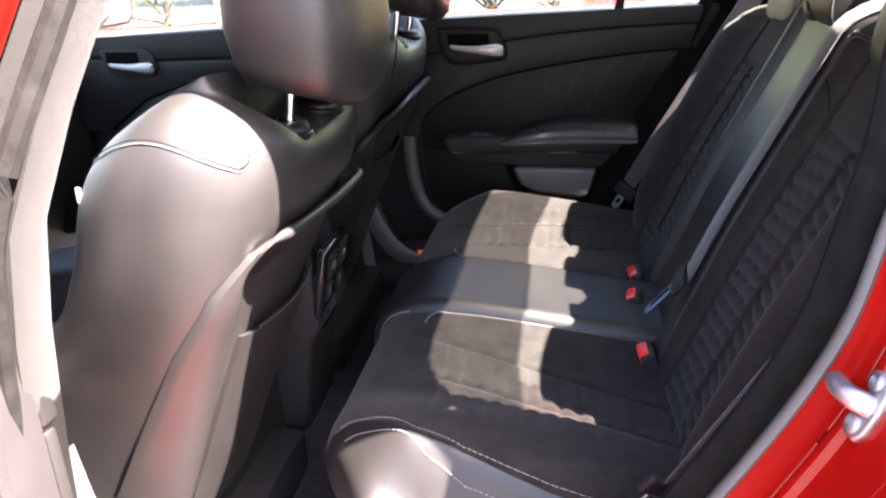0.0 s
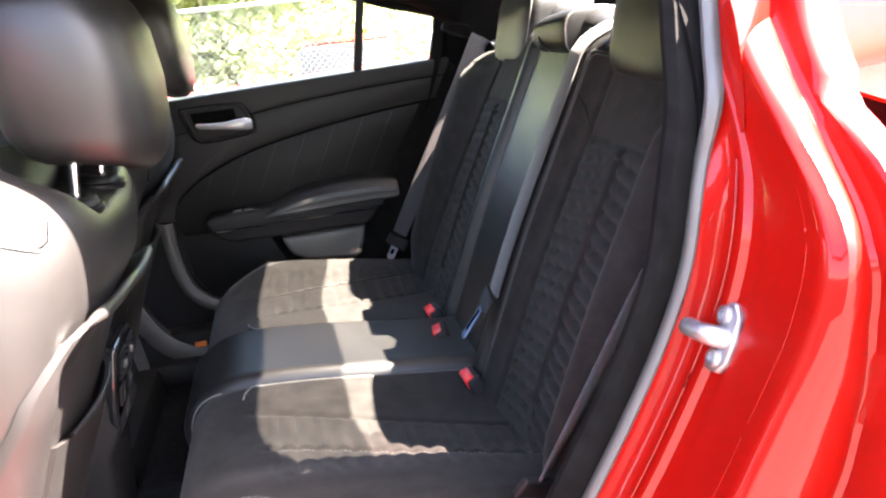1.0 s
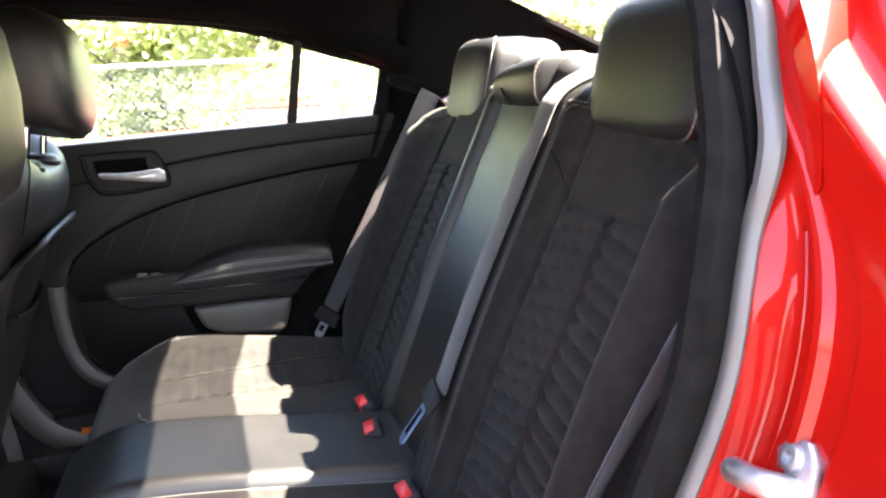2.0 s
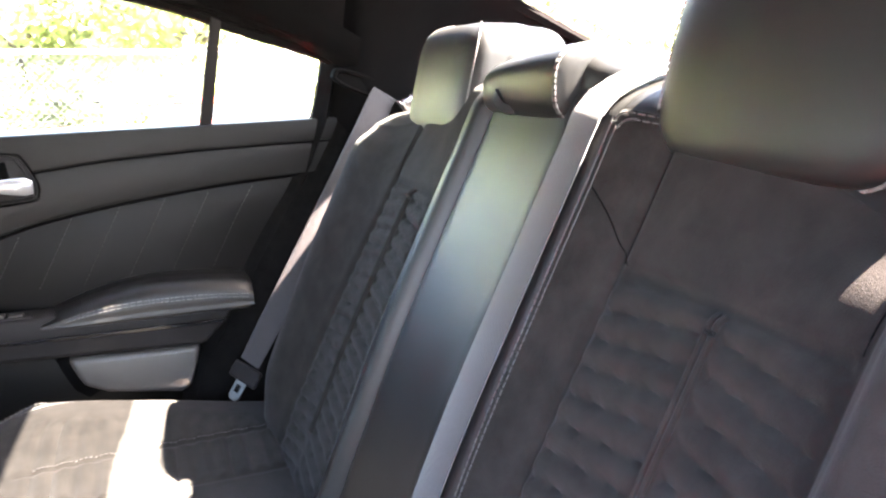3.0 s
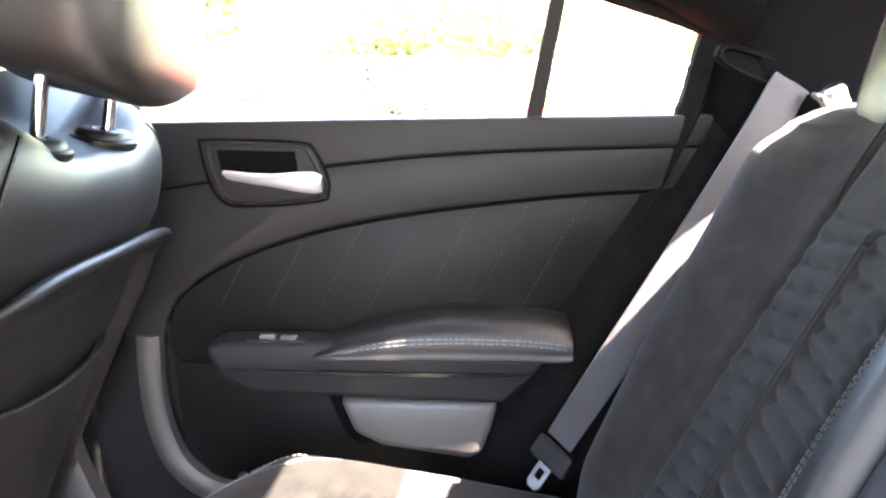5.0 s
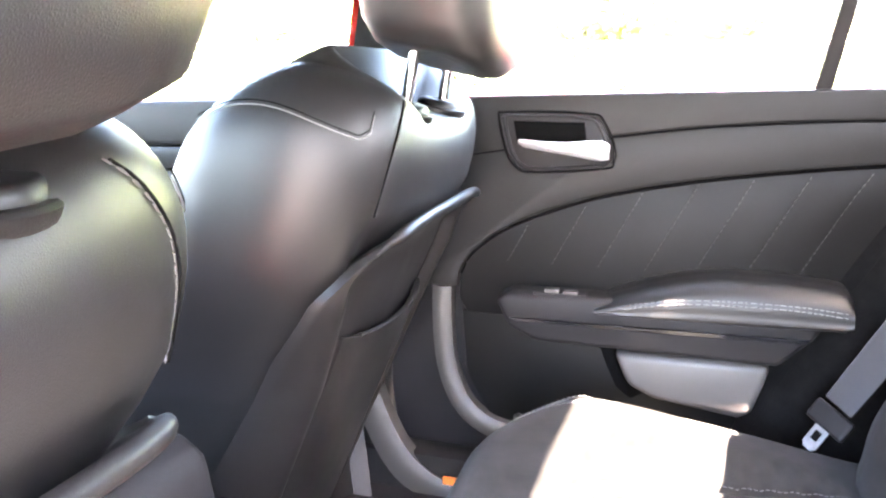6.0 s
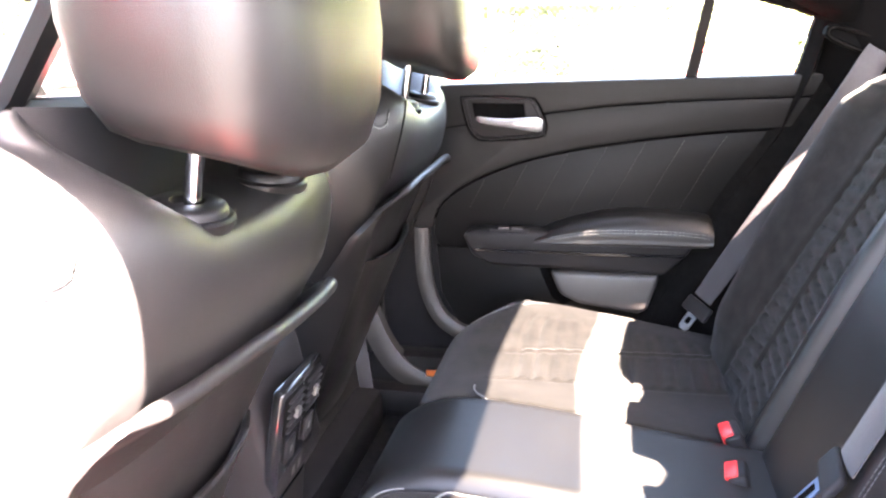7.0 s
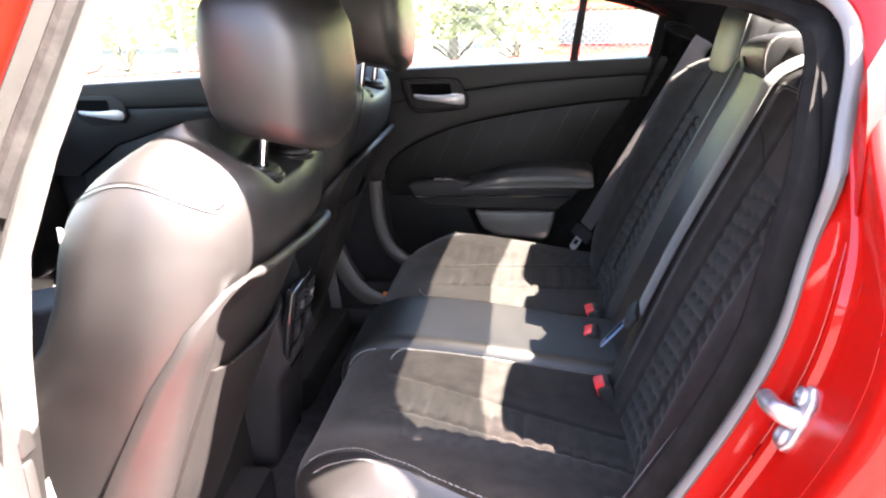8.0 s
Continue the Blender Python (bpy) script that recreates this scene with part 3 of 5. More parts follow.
# ---- rear doors ----
def rear_door(s, label):
    door = thing("rear_door", (-0.13, s * 0.885, 0.3), label, "car door")

    def dp(name, bm, mat, parent=None, lab="", sharp=38):
        return part(name, mirrored(bm, s), mat, parent or door, lab, sharp)

    rear_edge = [(0.632, 1.012), (0.612, 0.94), (0.583, 0.845), (0.506, 0.70), (0.432, 0.582), (0.395, 0.512), (0.35, 0.42), (0.33, 0.34)]
    outline = [(-0.20, 0.985), (0.43, 1.005)] + rear_edge + [(-0.18, 0.34), (-0.20, 0.5)]
    dp("door_core", prism(outline, 0.725, 0.80, 0.004), PLASTIC, None, "black door core")
    sk = [(x * 1.02 + (0.012 if x > 0 else 0), z) for x, z in outline]
    dp("door_skin", prism(sk, 0.80, 0.90, 0.03, 3), PAINT, None, "glossy red outer door skin")
    belt = [(-0.155, 0.987), (0.15, 0.997), (0.436, 1.006), (0.63, 1.014)]
    seam = [(0.618, 0.973), (0.404, 0.961), (0.28, 0.951), (0.164, 0.936), (0.02, 0.915), (-0.155, 0.885)]
    arc = [(-0.155, 0.690), (-0.074, 0.690), (-0.071, 0.715), (-0.055, 0.746), (-0.022, 0.775), (0.022, 0.801), (0.08, 0.826), (0.147, 0.848), (0.23, 0.867), (0.316, 0.882), (0.40, 0.894), (0.481, 0.904), (0.605, 0.917)]
    dp("belt_pad", prism(belt + seam, 0.6845, 0.725, 0.004, 3), TRIM_TOP, None, "padded black upper door edge")
    dp("upper_trim", prism([(x, z - 0.0015) for x, z in reversed(seam)] + [(0.608, 0.95)] + list(reversed(arc)), 0.6855, 0.725, 0.003, 2), TRIM_TOP, None, "soft black upper door trim")
    dp("seam_line", tube(smooth_line([(x, 0.6855, z - 0.001) for x, z in seam], 4), 0.0016, 6), SEAM_AND_SHADE)
    dp("arc_lip", tube(smooth_line([(x, 0.6875, z + 0.002) for x, z in arc[2:]], 4), 0.0026, 6), PANEL)
    dp("arc_seam", tube(smooth_line([(x, 0.6945, z - 0.0034) for x, z in arc[2:]], 4), 0.0034, 6), SEAM_AND_SHADE)
    # padded insert below the sweeping seam, with slanting stitched lines
    ins = [(x, z - 0.003) for x, z in arc[1:]] + [(0.583, 0.845), (0.506, 0.70), (0.47, 0.645), (-0.06, 0.645), (-0.074, 0.67)]
    insert = dp("insert_panel", prism(ins, 0.697, 0.725, 0.004, 2), INSERT, None, "black leather door insert with stitched lines")
    for k in range(8):
        x0, z0 = 0.005 + 0.070 * k, 0.735
        pts = []
        for i in range(21):
            t = i / 20
            x, z = x0 + 0.085 * t, z0 + 0.165 * t
            lim = lerp_table([(a, b) for a, b in arc[2:]], x) - 0.008
            if z < lim and x < 0.59 - (0.92 - z) * 0.42:
                pts.append((x, 0.6962, z))
        if len(pts) > 2:
            dp("stitch_line", stitches(pts, 0.0040, 0.0034, 0.00045), THREAD, insert)
    low = [(-0.07, 0.648), (0.465, 0.648), (0.425, 0.575), (0.39, 0.505), (0.34, 0.40), (0.0, 0.40), (-0.02, 0.47), (-0.06, 0.54)]
    dp("lower_panel", prism(low, 0.70, 0.727, 0.004), INSERT, None, "black lower door panel")
    # curved grey strip
    pts = smooth_line([(-0.099, 0.690), (-0.098, 0.62), (-0.090, 0.555), (-0.068, 0.498), (-0.030, 0.462), (0.025, 0.446), (0.12, 0.44)], 6)
    rings = []
    for i, q in enumerate(pts):
        d = (pts[min(i + 1, len(pts) - 1)] - pts[max(i - 1, 0)]).normalized()
        n = Vector((-d.y, d.x, 0)) * 0.017
        rings.append([(q.x + n.x * a, y, q.y + n.y * a) for a, y in ((-1, 0.705), (-0.9, 0.683), (-0.4, 0.679), (0.5, 0.680), (0.95, 0.686), (1, 0.705))])
    dp("curved_strip", loft(rings), STRIP, None, "satin grey curved trim strip")
    # switch shelf and lower pod
    pod = [(-0.002, 0.690), (0.02, 0.699), (0.16, 0.702), (0.46, 0.706), (0.470, 0.70), (0.448, 0.665), (0.405, 0.622), (0.06, 0.628), (0.018, 0.648)]
    dp("armrest_pod", prism(pod, 0.635, 0.70, 0.012, 3), PLASTIC, None, "black moulded armrest pod")
    dp("gloss_strip", prism([(0.02, 0.6635), (0.25, 0.6655), (0.445, 0.668), (0.436, 0.6595), (0.25, 0.658), (0.03, 0.6575)], 0.6315, 0.64, 0.0012, 1), GLOSS, None, "gloss black trim line")
    # padded armrest with a flat top and a stitched front face
    rings = []
    for x, zt, zc, zb in ((0.146, 0.688, 0.687, 0.684), (0.152, 0.695, 0.692, 0.681), (0.180, 0.708, 0.704, 0.6795), (0.220, 0.722, 0.716, 0.679), (0.280, 0.737, 0.728, 0.680), (0.330, 0.743, 0.732, 0.681), (0.400, 0.742, 0.731, 0.682), (0.460, 0.738, 0.728, 0.683), (0.485, 0.734, 0.724, 0.684), (0.494, 0.726, 0.716, 0.688)):
        ring = smooth_line([(x, y, z) for y, z in ((0.700, zt), (0.672, zt), (0.648, zc + 0.6 * (zt - zc)), (0.635, zc - 0.003), (0.6275, zc - 0.35 * (zc - zb)), (0.6265, zb + 0.3 * (zc - zb)), (0.632, zb), (0.700, zb))], 4, closed=True)
        rings.append(ring)
    arm = dp("armrest", loft(rings), LEATHER, None, "padded black leather armrest")
    st = [(0.158, 0.634, 0.688), (0.185, 0.6275, 0.696), (0.22, 0.626, 0.7045), (0.27, 0.6255, 0.7125), (0.33, 0.6255, 0.716), (0.42, 0.6255, 0.716), (0.482, 0.6265, 0.711)]
    for dz in (0.0, -0.006):
        dp("stitch_line", stitches(smooth_line([(x, y - 0.0008, z + dz) for x, y, z in st], 5), 0.0042, 0.0030, 0.0006), STITCH, arm)
    # window switch
    sw = dp("switch_plate", prism([(0.055, 0.640), (0.135, 0.640), (0.135, 0.662), (0.055, 0.662)], 0.699, 0.7035, 0.002, 2, "xy"), PLASTIC)
    dp("switch", prism([(0.072, 0.642), (0.094, 0.642), (0.094, 0.658), (0.072, 0.658)], 0.703, 0.709, 0.002, 2, "xy"), SATIN, sw, "small satin grey window switch")
    dp("switch", prism([(0.100, 0.642), (0.122, 0.642), (0.122, 0.658), (0.100, 0.658)], 0.703, 0.707, 0.002, 2, "xy"), SATIN, sw, "small satin grey window switch")
    # storage pocket
    pk = [(0.178, 0.617), (0.40, 0.618), (0.392, 0.585), (0.378, 0.540), (0.36, 0.532), (0.24, 0.548), (0.20, 0.566)]
    dp("storage_pocket", prism(pk, 0.650, 0.70, 0.012, 3), SATIN, None, "light grey storage pocket")
    # shade beside the pocket, painted as a near-black sheet; no hollow is cut
    dp("pocket_recess", prism([(0.148, 0.624), (0.182, 0.620), (0.205, 0.565), (0.225, 0.540), (0.205, 0.528), (0.182, 0.545), (0.166, 0.580)], 0.695, 0.703, 0.002), SEAM_AND_SHADE)
    dp("bottle_holder", tube([(0.03, 0.69, 0.475), (0.045, 0.655, 0.482), (0.085, 0.635, 0.478), (0.14, 0.64, 0.472), (0.18, 0.66, 0.47)], 0.009, 8), PLASTIC, None, "black bottle holder lip")
    # handle in its bezel
    bez = [(-0.009, 0.960), (0.005, 0.967), (0.120, 0.966), (0.142, 0.957), (0.160, 0.920), (0.160, 0.900), (0.148, 0.889), (0.050, 0.881), (0.022, 0.885), (0.004, 0.908)]
    bz = dp("handle_bezel", prism(bez, 0.680, 0.70, 0.004, 2), PLASTIC, None, "black handle surround")
    rim = smooth_line([(x, 0.6800, z) for x, z in bez], 4, closed=True)
    dp("bezel_groove", tube([q + (q - Vector((0.08, 0.68, 0.924))).normalized() * 0.002 for q in rim + rim[:1]], 0.0018, 6), SEAM_AND_SHADE, bz)
    inner_rim = [Vector((0.08, 0.6795, 0.924)) + (q - Vector((0.08, 0.68, 0.924))) * 0.90 for q in rim + rim[:1]]
    dp("bezel_lip", tube(inner_rim, 0.0026, 6), PLASTIC, bz)
    # shade behind the handle as a flat near-black sheet on the bezel
    dp("handle_recess", prism([(0.012, 0.955), (0.118, 0.955), (0.122, 0.925), (0.035, 0.915), (0.018, 0.925)], 0.6785, 0.684, 0.001, 1), SEAM_AND_SHADE, bz)
    rings = []
    for x, z, h, y in ((0.022, 0.925, 0.003, 0.674), (0.030, 0.923, 0.006, 0.668), (0.060, 0.920, 0.007, 0.660), (0.095, 0.918, 0.009, 0.656), (0.125, 0.917, 0.013, 0.656), (0.146, 0.916, 0.0145, 0.658), (0.156, 0.914, 0.011, 0.664)):
        rings.append([(x, y + 0.006 * math.cos(a), z + h * math.sin(a)) for a in (2 * math.pi * k / 16 for k in range(16))])
    dp("door_handle", loft(rings), SILVER, bz, "satin chrome pull handle")
    # window frame, divider and glass
    def wy(z):
        return rail_y(z, s) + 0.012
    top = [(-0.10, 1.247), (0.0, 1.250), (0.15, 1.240), (0.28, 1.226), (0.38, 1.205), (0.46, 1.181), (0.54, 1.150), (0.60, 1.125), (0.640, 1.105)]
    loop = [(-0.11, 0.985)] + top + [(0.652, 1.085), (0.640, 1.05), (0.628, 1.01)]
    dp("window_frame", tube(smooth_line([(x, wy(z), z) for x, z in loop], 4), 0.011, 8), RUBBER, None, "black window frame")
    dp("frame_seal", tube(smooth_line([(x, wy(z) - 0.002, z + 0.020) for x, z in top[:-1]], 4), 0.016, 8), RUBBER, None, "black rubber window seal")
    divider = dp("window_divider", prism([(0.425, 1.0), (0.447, 1.0), (0.470, 1.18), (0.452, 1.187)], 0.0, 0.014, 0.002, 1), PLASTIC, None, "black window divider bar")
    for v in divider.data.vertices:
        v.co.y = s * (wy(v.co.z) - 0.012 + abs(v.co.y))
    for poly in ([(-0.10, 0.985), (0.43, 1.0), (0.458, 1.18)] + list(reversed(top[:5])), [(0.44, 1.0), (0.62, 1.012), (0.645, 1.09)] + list(reversed(top[5:]))):
        bm = bmesh.new()
        a = [bm.verts.new((x, wy(z) + 0.004, z)) for x, z in poly]
        b = [bm.verts.new((x, wy(z) + 0.008, z)) for x, z in poly]
        bm.faces.new(a)
        bm.faces.new(b[::-1])
        for i in range(len(a)):
            j = (i + 1) % len(a)
            bm.faces.new((a[i], b[i], b[j], a[j]))
        g = dp("window_pane", bm, GLASS, None, "clear window glass")
        g.visible_shadow = False
    # the door widens towards its upper rear corner
    for ob in door.children_recursive:
        for v in ob.data.vertices:
            v.co.x += 0.045 * ease(0.74, 1.02, v.co.z) * ease(0.47, 0.62, v.co.x)
    return door


rear_door(1, "closed rear door with padded black trim and chrome handle")
near_door = rear_door(-1, "rear door swung wide open beside the seat")
near_door.location = (-0.318, -0.89, 0.3)
near_door.rotation_euler = (0, 0, radians(-97))
part("reflector", box((-0.085, 0.645, 0.362), (-0.055, 0.651, 0.376), 0.002, 1), ORANGE, car, "small orange reflector")


# ---- rear bench ----
PROFILE = smooth_line([(0.075, 0, 0.29), (0.040, 0, 0.38), (0.012, 0, 0.46), (0.006, 0, 0.51), (0.022, 0, 0.55), (0.060, 0, 0.574), (0.12, 0, 0.580), (0.22, 0, 0.573), (0.35, 0, 0.556), (0.47, 0, 0.540), (0.56, 0, 0.53)], 10)


def on_profile(u):
    k = u * (len(PROFILE) - 1)
    i = min(int(k), len(PROFILE) - 2)
    return PROFILE[i].lerp(PROFILE[i + 1], k - i)


def ribs(p, pitch, depth):
    """Rounded quilting channels along p."""
    return depth * (abs(math.sin(math.pi * p / pitch)) ** 0.5 - 0.75)


def quilt_inner(x):
    """Distance from the middle of the seam along the quilted insert's inner side."""
    return 0.212 + 0.28 * (x - 0.12)


def quilt_mid(x):
    return 0.330 + 0.30 * (x - 0.15)


def leather_edge(x):
    """Where the suede ends and the outer leather begins."""
    return lerp_table([(0.0, 0.462), (0.045, 0.470), (0.075, 0.490), (0.12, 0.520), (0.20, 0.538), (0.33, 0.552), (0.56, 0.560)], x)


def cushion_point(u, y):
    q = on_profile(u)
    a = abs(y)
    top = ease(0.02, 0.10, q.x) * (1 if q.z > 0.5 else 0)
    front = 1 - top
    d = 0.012 * (1 - ease(0.095, 0.125, a)) - 0.012 * hump(a, 0.118, 0.006)
    d += (0.030 if y < 0 else 0.014) * ease(0.37, 0.49, a) * (1 - 0.4 * ease(0.3, 0.5, q.x))
    d -= 0.012 * hump(a, 0.27, 0.09) * top
    inner, mid = quilt_inner(q.x), quilt_mid(q.x)
    d -= 0.004 * hump(a, inner, 0.004) * top * ease(0.10, 0.13, q.x)
    d -= 0.005 * hump(a, mid, 0.005) * top * ease(0.12, 0.15, q.x)
    d -= 0.004 * hump(a, leather_edge(q.x), 0.005) * top
    if inner < a < 0.465 and q.x > 0.13 and top > 0.5:
        r = ribs(q.x, 0.026, 0.0085 if a < mid else 0.0060)
        edge = ease(inner, inner + 0.010, a) * (1 - ease(0.450, 0.465, a)) * ease(0.13, 0.15, q.x)
        d += edge * r * (1 - hump(a, mid, 0.006))
    drop = ease(0.515, 0.592, a) ** 1.6
    z = q.z + d * top - 0.11 * drop * top - 0.02 * drop * front
    x = q.x - d * 0.6 * front + 0.095 * ease(0.36, 0.61, a) ** 1.6 * (1 - ease(0.03, 0.30, q.x))
    x -= 0.010 * (1 - ease(0.10, 0.13, a)) * front
    return Vector((x, y, z))


bench = thing("rear_bench_seat", (0.28, 0, 0.29), "black leather and charcoal suede rear bench cushion", "car seat")


def bench_patch(name, y0, y1, nv, mat, label):
    """A patch of the cushion between the lines y0(x) and y1(x)."""
    def at(u, v):
        q = on_profile(u)
        x = q.x if q.z > 0.5 else 0.0
        return cushion_point(u, y0(x) + (y1(x) - y0(x)) * v)
    return part(name, sheet(230, nv, at, (0.03, 0, -0.05)), mat, bench, label, 60)


bench_patch("center_cushion", lambda x: -0.1165, lambda x: 0.1165, 24, LEATHER, "smooth black leather centre cushion")
for s in (1, -1):
    bench_patch("side_cushion", lambda x: s * 0.1185, lambda x: s * leather_edge(x), 96, SUEDE, "charcoal suede cushion with quilted insert")
    bench_patch("cushion_edge", lambda x: s * (leather_edge(x) + 0.0006), lambda x: s * 0.592, 26, LEATHER, "black leather outer edge of the cushion")
U_AT = lambda x: next(i for i, q in enumerate(PROFILE) if q.x >= x and q.z > 0.52) / (len(PROFILE) - 1)
for s in (1, -1):
    line = [cushion_point(U_AT(0.13) + (1 - U_AT(0.13)) * k / 60, s * 0.123) + Vector((0, 0, 0.002)) for k in range(52)]
    corner = [cushion_point(U_AT(0.13) - 0.045 * math.sin(k / 8 * 1.57), s * (0.123 + 0.045 * (1 - math.cos(k / 8 * 1.57)))) + Vector((0, 0, 0.002)) for k in range(8, 0, -1)]
    part("piping", tube(corner + line, 0.0015, 6), STITCH, bench, "light grey piping")
    u0, u1 = U_AT(0.15), U_AT(0.47)
    line = [cushion_point(u0 + (u1 - u0) * k / 50, s * (quilt_mid(on_profile(u0 + (u1 - u0) * k / 50).x) + 0.006)) + Vector((0, 0, 0.001)) for k in range(51)]
    part("stitch_line", stitches(line, 0.004, 0.0025, 0.0006), THREAD, bench)
    # twin seams round the leather edge
    u0 = U_AT(0.030)
    for off in (-0.003, 0.026):
        line = []
        for k in range(60):
            u = u0 + (0.96 - u0) * k / 59
            y = leather_edge(on_profile(u).x) + off * (1.0 if off < 0 else 1.0 - 0.35 * ease(0.1, 0.3, on_profile(u).x))
            if y < 0.585:
                line.append(cushion_point(u, s * y) + Vector((0, 0, 0.0012)))
        part("stitch_line", stitches(line, 0.0045, 0.0028, 0.0008), STITCH, bench)
    line = [cushion_point(0.12 + (U_AT(0.06) - 0.12) * k / 30, s * 0.1165) + Vector((-0.003, 0, 0.002)) for k in range(31)]
    part("piping", tube(line, 0.0013, 6), STITCH, bench, "light grey piping")
part("bench_base", box((0.09, -0.56, 0.25), (0.56, 0.56, 0.46), 0.02), PLASTIC, bench, "black bench base")

# ---- rear backrest ----
BACK = smooth_line([(0.455, 0, 0.44), (0.497, 0, 0.53), (0.547, 0, 0.655), (0.598, 0, 0.78), (0.655, 0, 0.903), (0.699, 0, 0.996), (0.7165, 0, 1.034), (0.7265, 0, 1.056), (0.738, 0, 1.073), (0.760, 0, 1.083), (0.80, 0, 1.085), (0.87, 0, 1.066)], 12)
BN = Vector((-0.914, 0, 0.405))


def uz(z):
    """The place along the backrest at the height z."""
    i = next(i for i, q in enumerate(BACK) if q.z >= z)
    a, b = BACK[i - 1].z, BACK[i].z
    return (i - 1 + (z - a) / (b - a)) / (len(BACK) - 1)


def on_back(u):
    k = u * (len(BACK) - 1)
    i = min(int(k), len(BACK) - 2)
    return BACK[i].lerp(BACK[i + 1], k - i)


# per side: inner bolster peak, insert's inner edge, middle seam, outer edge, outer bolster peak, stitched seam
BACK_SIDES = {1: (0.120, 0.160, 0.243, 0.330, 0.450, 0.150), -1: (0.167, 0.262, 0.384, 0.492, 0.540, 0.197)}


def insert_at(z, side):
    """The insert's inner edge, middle seam and outer edge at the height z: it widens downward."""
    pk, inner, mid_y, outer, op, st = BACK_SIDES[side]
    low = (0.90 - z) / 0.30
    if side > 0:
        return inner + 0.008 * low, mid_y + 0.026 * low, outer + 0.036 * low
    spread = 0.018 * (1 - ease(0.6, 0.95, z))
    return inner - spread * 0.4, mid_y, outer + spread


def back_point(u, y, ribbed=True):
    q = on_back(u)
    a = abs(y)
    pk, inner, mid_y, outer, op, st = BACK_SIDES[1 if y > 0 else -1]
    face = 1 - ease(1.045, 1.082, q.z)
    if y > 0:
        roll = 0.012 * ease(0.103, pk, a) * (1 - 0.5 * ease(pk, inner, a)) * (1 - ease(inner - 0.008, inner + 0.004, a))
    else:
        roll = 0.024 * hump(a, pk, (pk - 0.105) * 0.55 if a < pk else (inner - pk) * 0.62)
    d = roll * ease(1.10, 1.055, q.z)
    d += 0.045 * (hump(a, op, (op - outer) * 0.62) if a < op else hump(a, op, 0.075)) * (0.35 + 0.65 * ease(0.50, 0.62, q.z))
    d -= 0.010 * hump(a, 0.104, 0.008)
    d -= 0.003 * hump(a, st, 0.004)
    inner, mid_y, outer = insert_at(q.z, 1 if y > 0 else -1)
    edge = ease(inner, inner + 0.010, a) * (1 - ease(outer - 0.010, outer, a))
    d -= 0.005 * (hump(a, inner, 0.005) + hump(a, outer, 0.005)) * face
    if edge > 0:
        zz = q.z + 0.12 * abs(a - mid_y)
        top = 1 - ease(0.933, 0.940, q.z)
        r = ribs(zz, 0.0215, 0.0080 if y > 0 else 0.0085)
        mid = 1 - ease(0.0062, 0.0105, abs(a - mid_y))
        d += edge * top * ((r if ribbed else 0.0) * (1 - mid) + 0.0012 * mid)
        d -= edge * 0.006 * hump(q.z, 0.940, 0.005)
    d -= 0.07 * ease(0.545 if y < 0 else 0.515, 0.605 if y < 0 else 0.575, a)
    n = BN.lerp(Vector((0, 0, 1)), ease(1.050, 1.083, q.z)).normalized()
    fall = 0.056 * ease(0.27 if y > 0 else 0.30, 0.43 if y > 0 else 0.50, a) * ease(0.95, 1.07, q.z)
    return q + Vector((0, y, -fall)) + n * d * (face * 0.8 + 0.2)


backrest = thing("rear_seat_back", (0.62, 0, 0.5), "black leather and charcoal suede rear backrest with built-in headrests", "car seat")


def spaced(y0, y1, v):
    """The place v between y0 and y1, with columns drawn together at the seams."""
    if min(abs(y0), abs(y1)) < 0.104:
        return y0 + (y1 - y0) * v
    side = 1 if y0 > 0 else -1
    if (y0, y1) not in SPACING:
        b = BACK_SIDES[side]
        acc, rows = 0.0, [(0.0, y0)]
        for k in range(400):
            a = abs(y0 + (y1 - y0) * (k + 0.5) / 400)
            acc += 1 + 4 * hump(a, b[2], 0.012) + 2 * hump(a, b[1], 0.010) + 2 * hump(a, b[3], 0.012) + 2 * hump(a, b[5], 0.008) + 2 * hump(a, 0.104, 0.008)
            rows.append((acc, y0 + (y1 - y0) * (k + 1) / 400))
        SPACING[(y0, y1)] = [(c / acc, y) for c, y in rows]
    return lerp_table(SPACING[(y0, y1)], v)


SPACING = {}


def back_patch(name, y0, y1, nv, mats, mat, label, rows=120):
    return part(name, sheet(rows, nv, lambda u, v: back_point(u, spaced(y0, y1, v)), (0.05, 0, -0.02), mats), mat, backrest, label, 60)


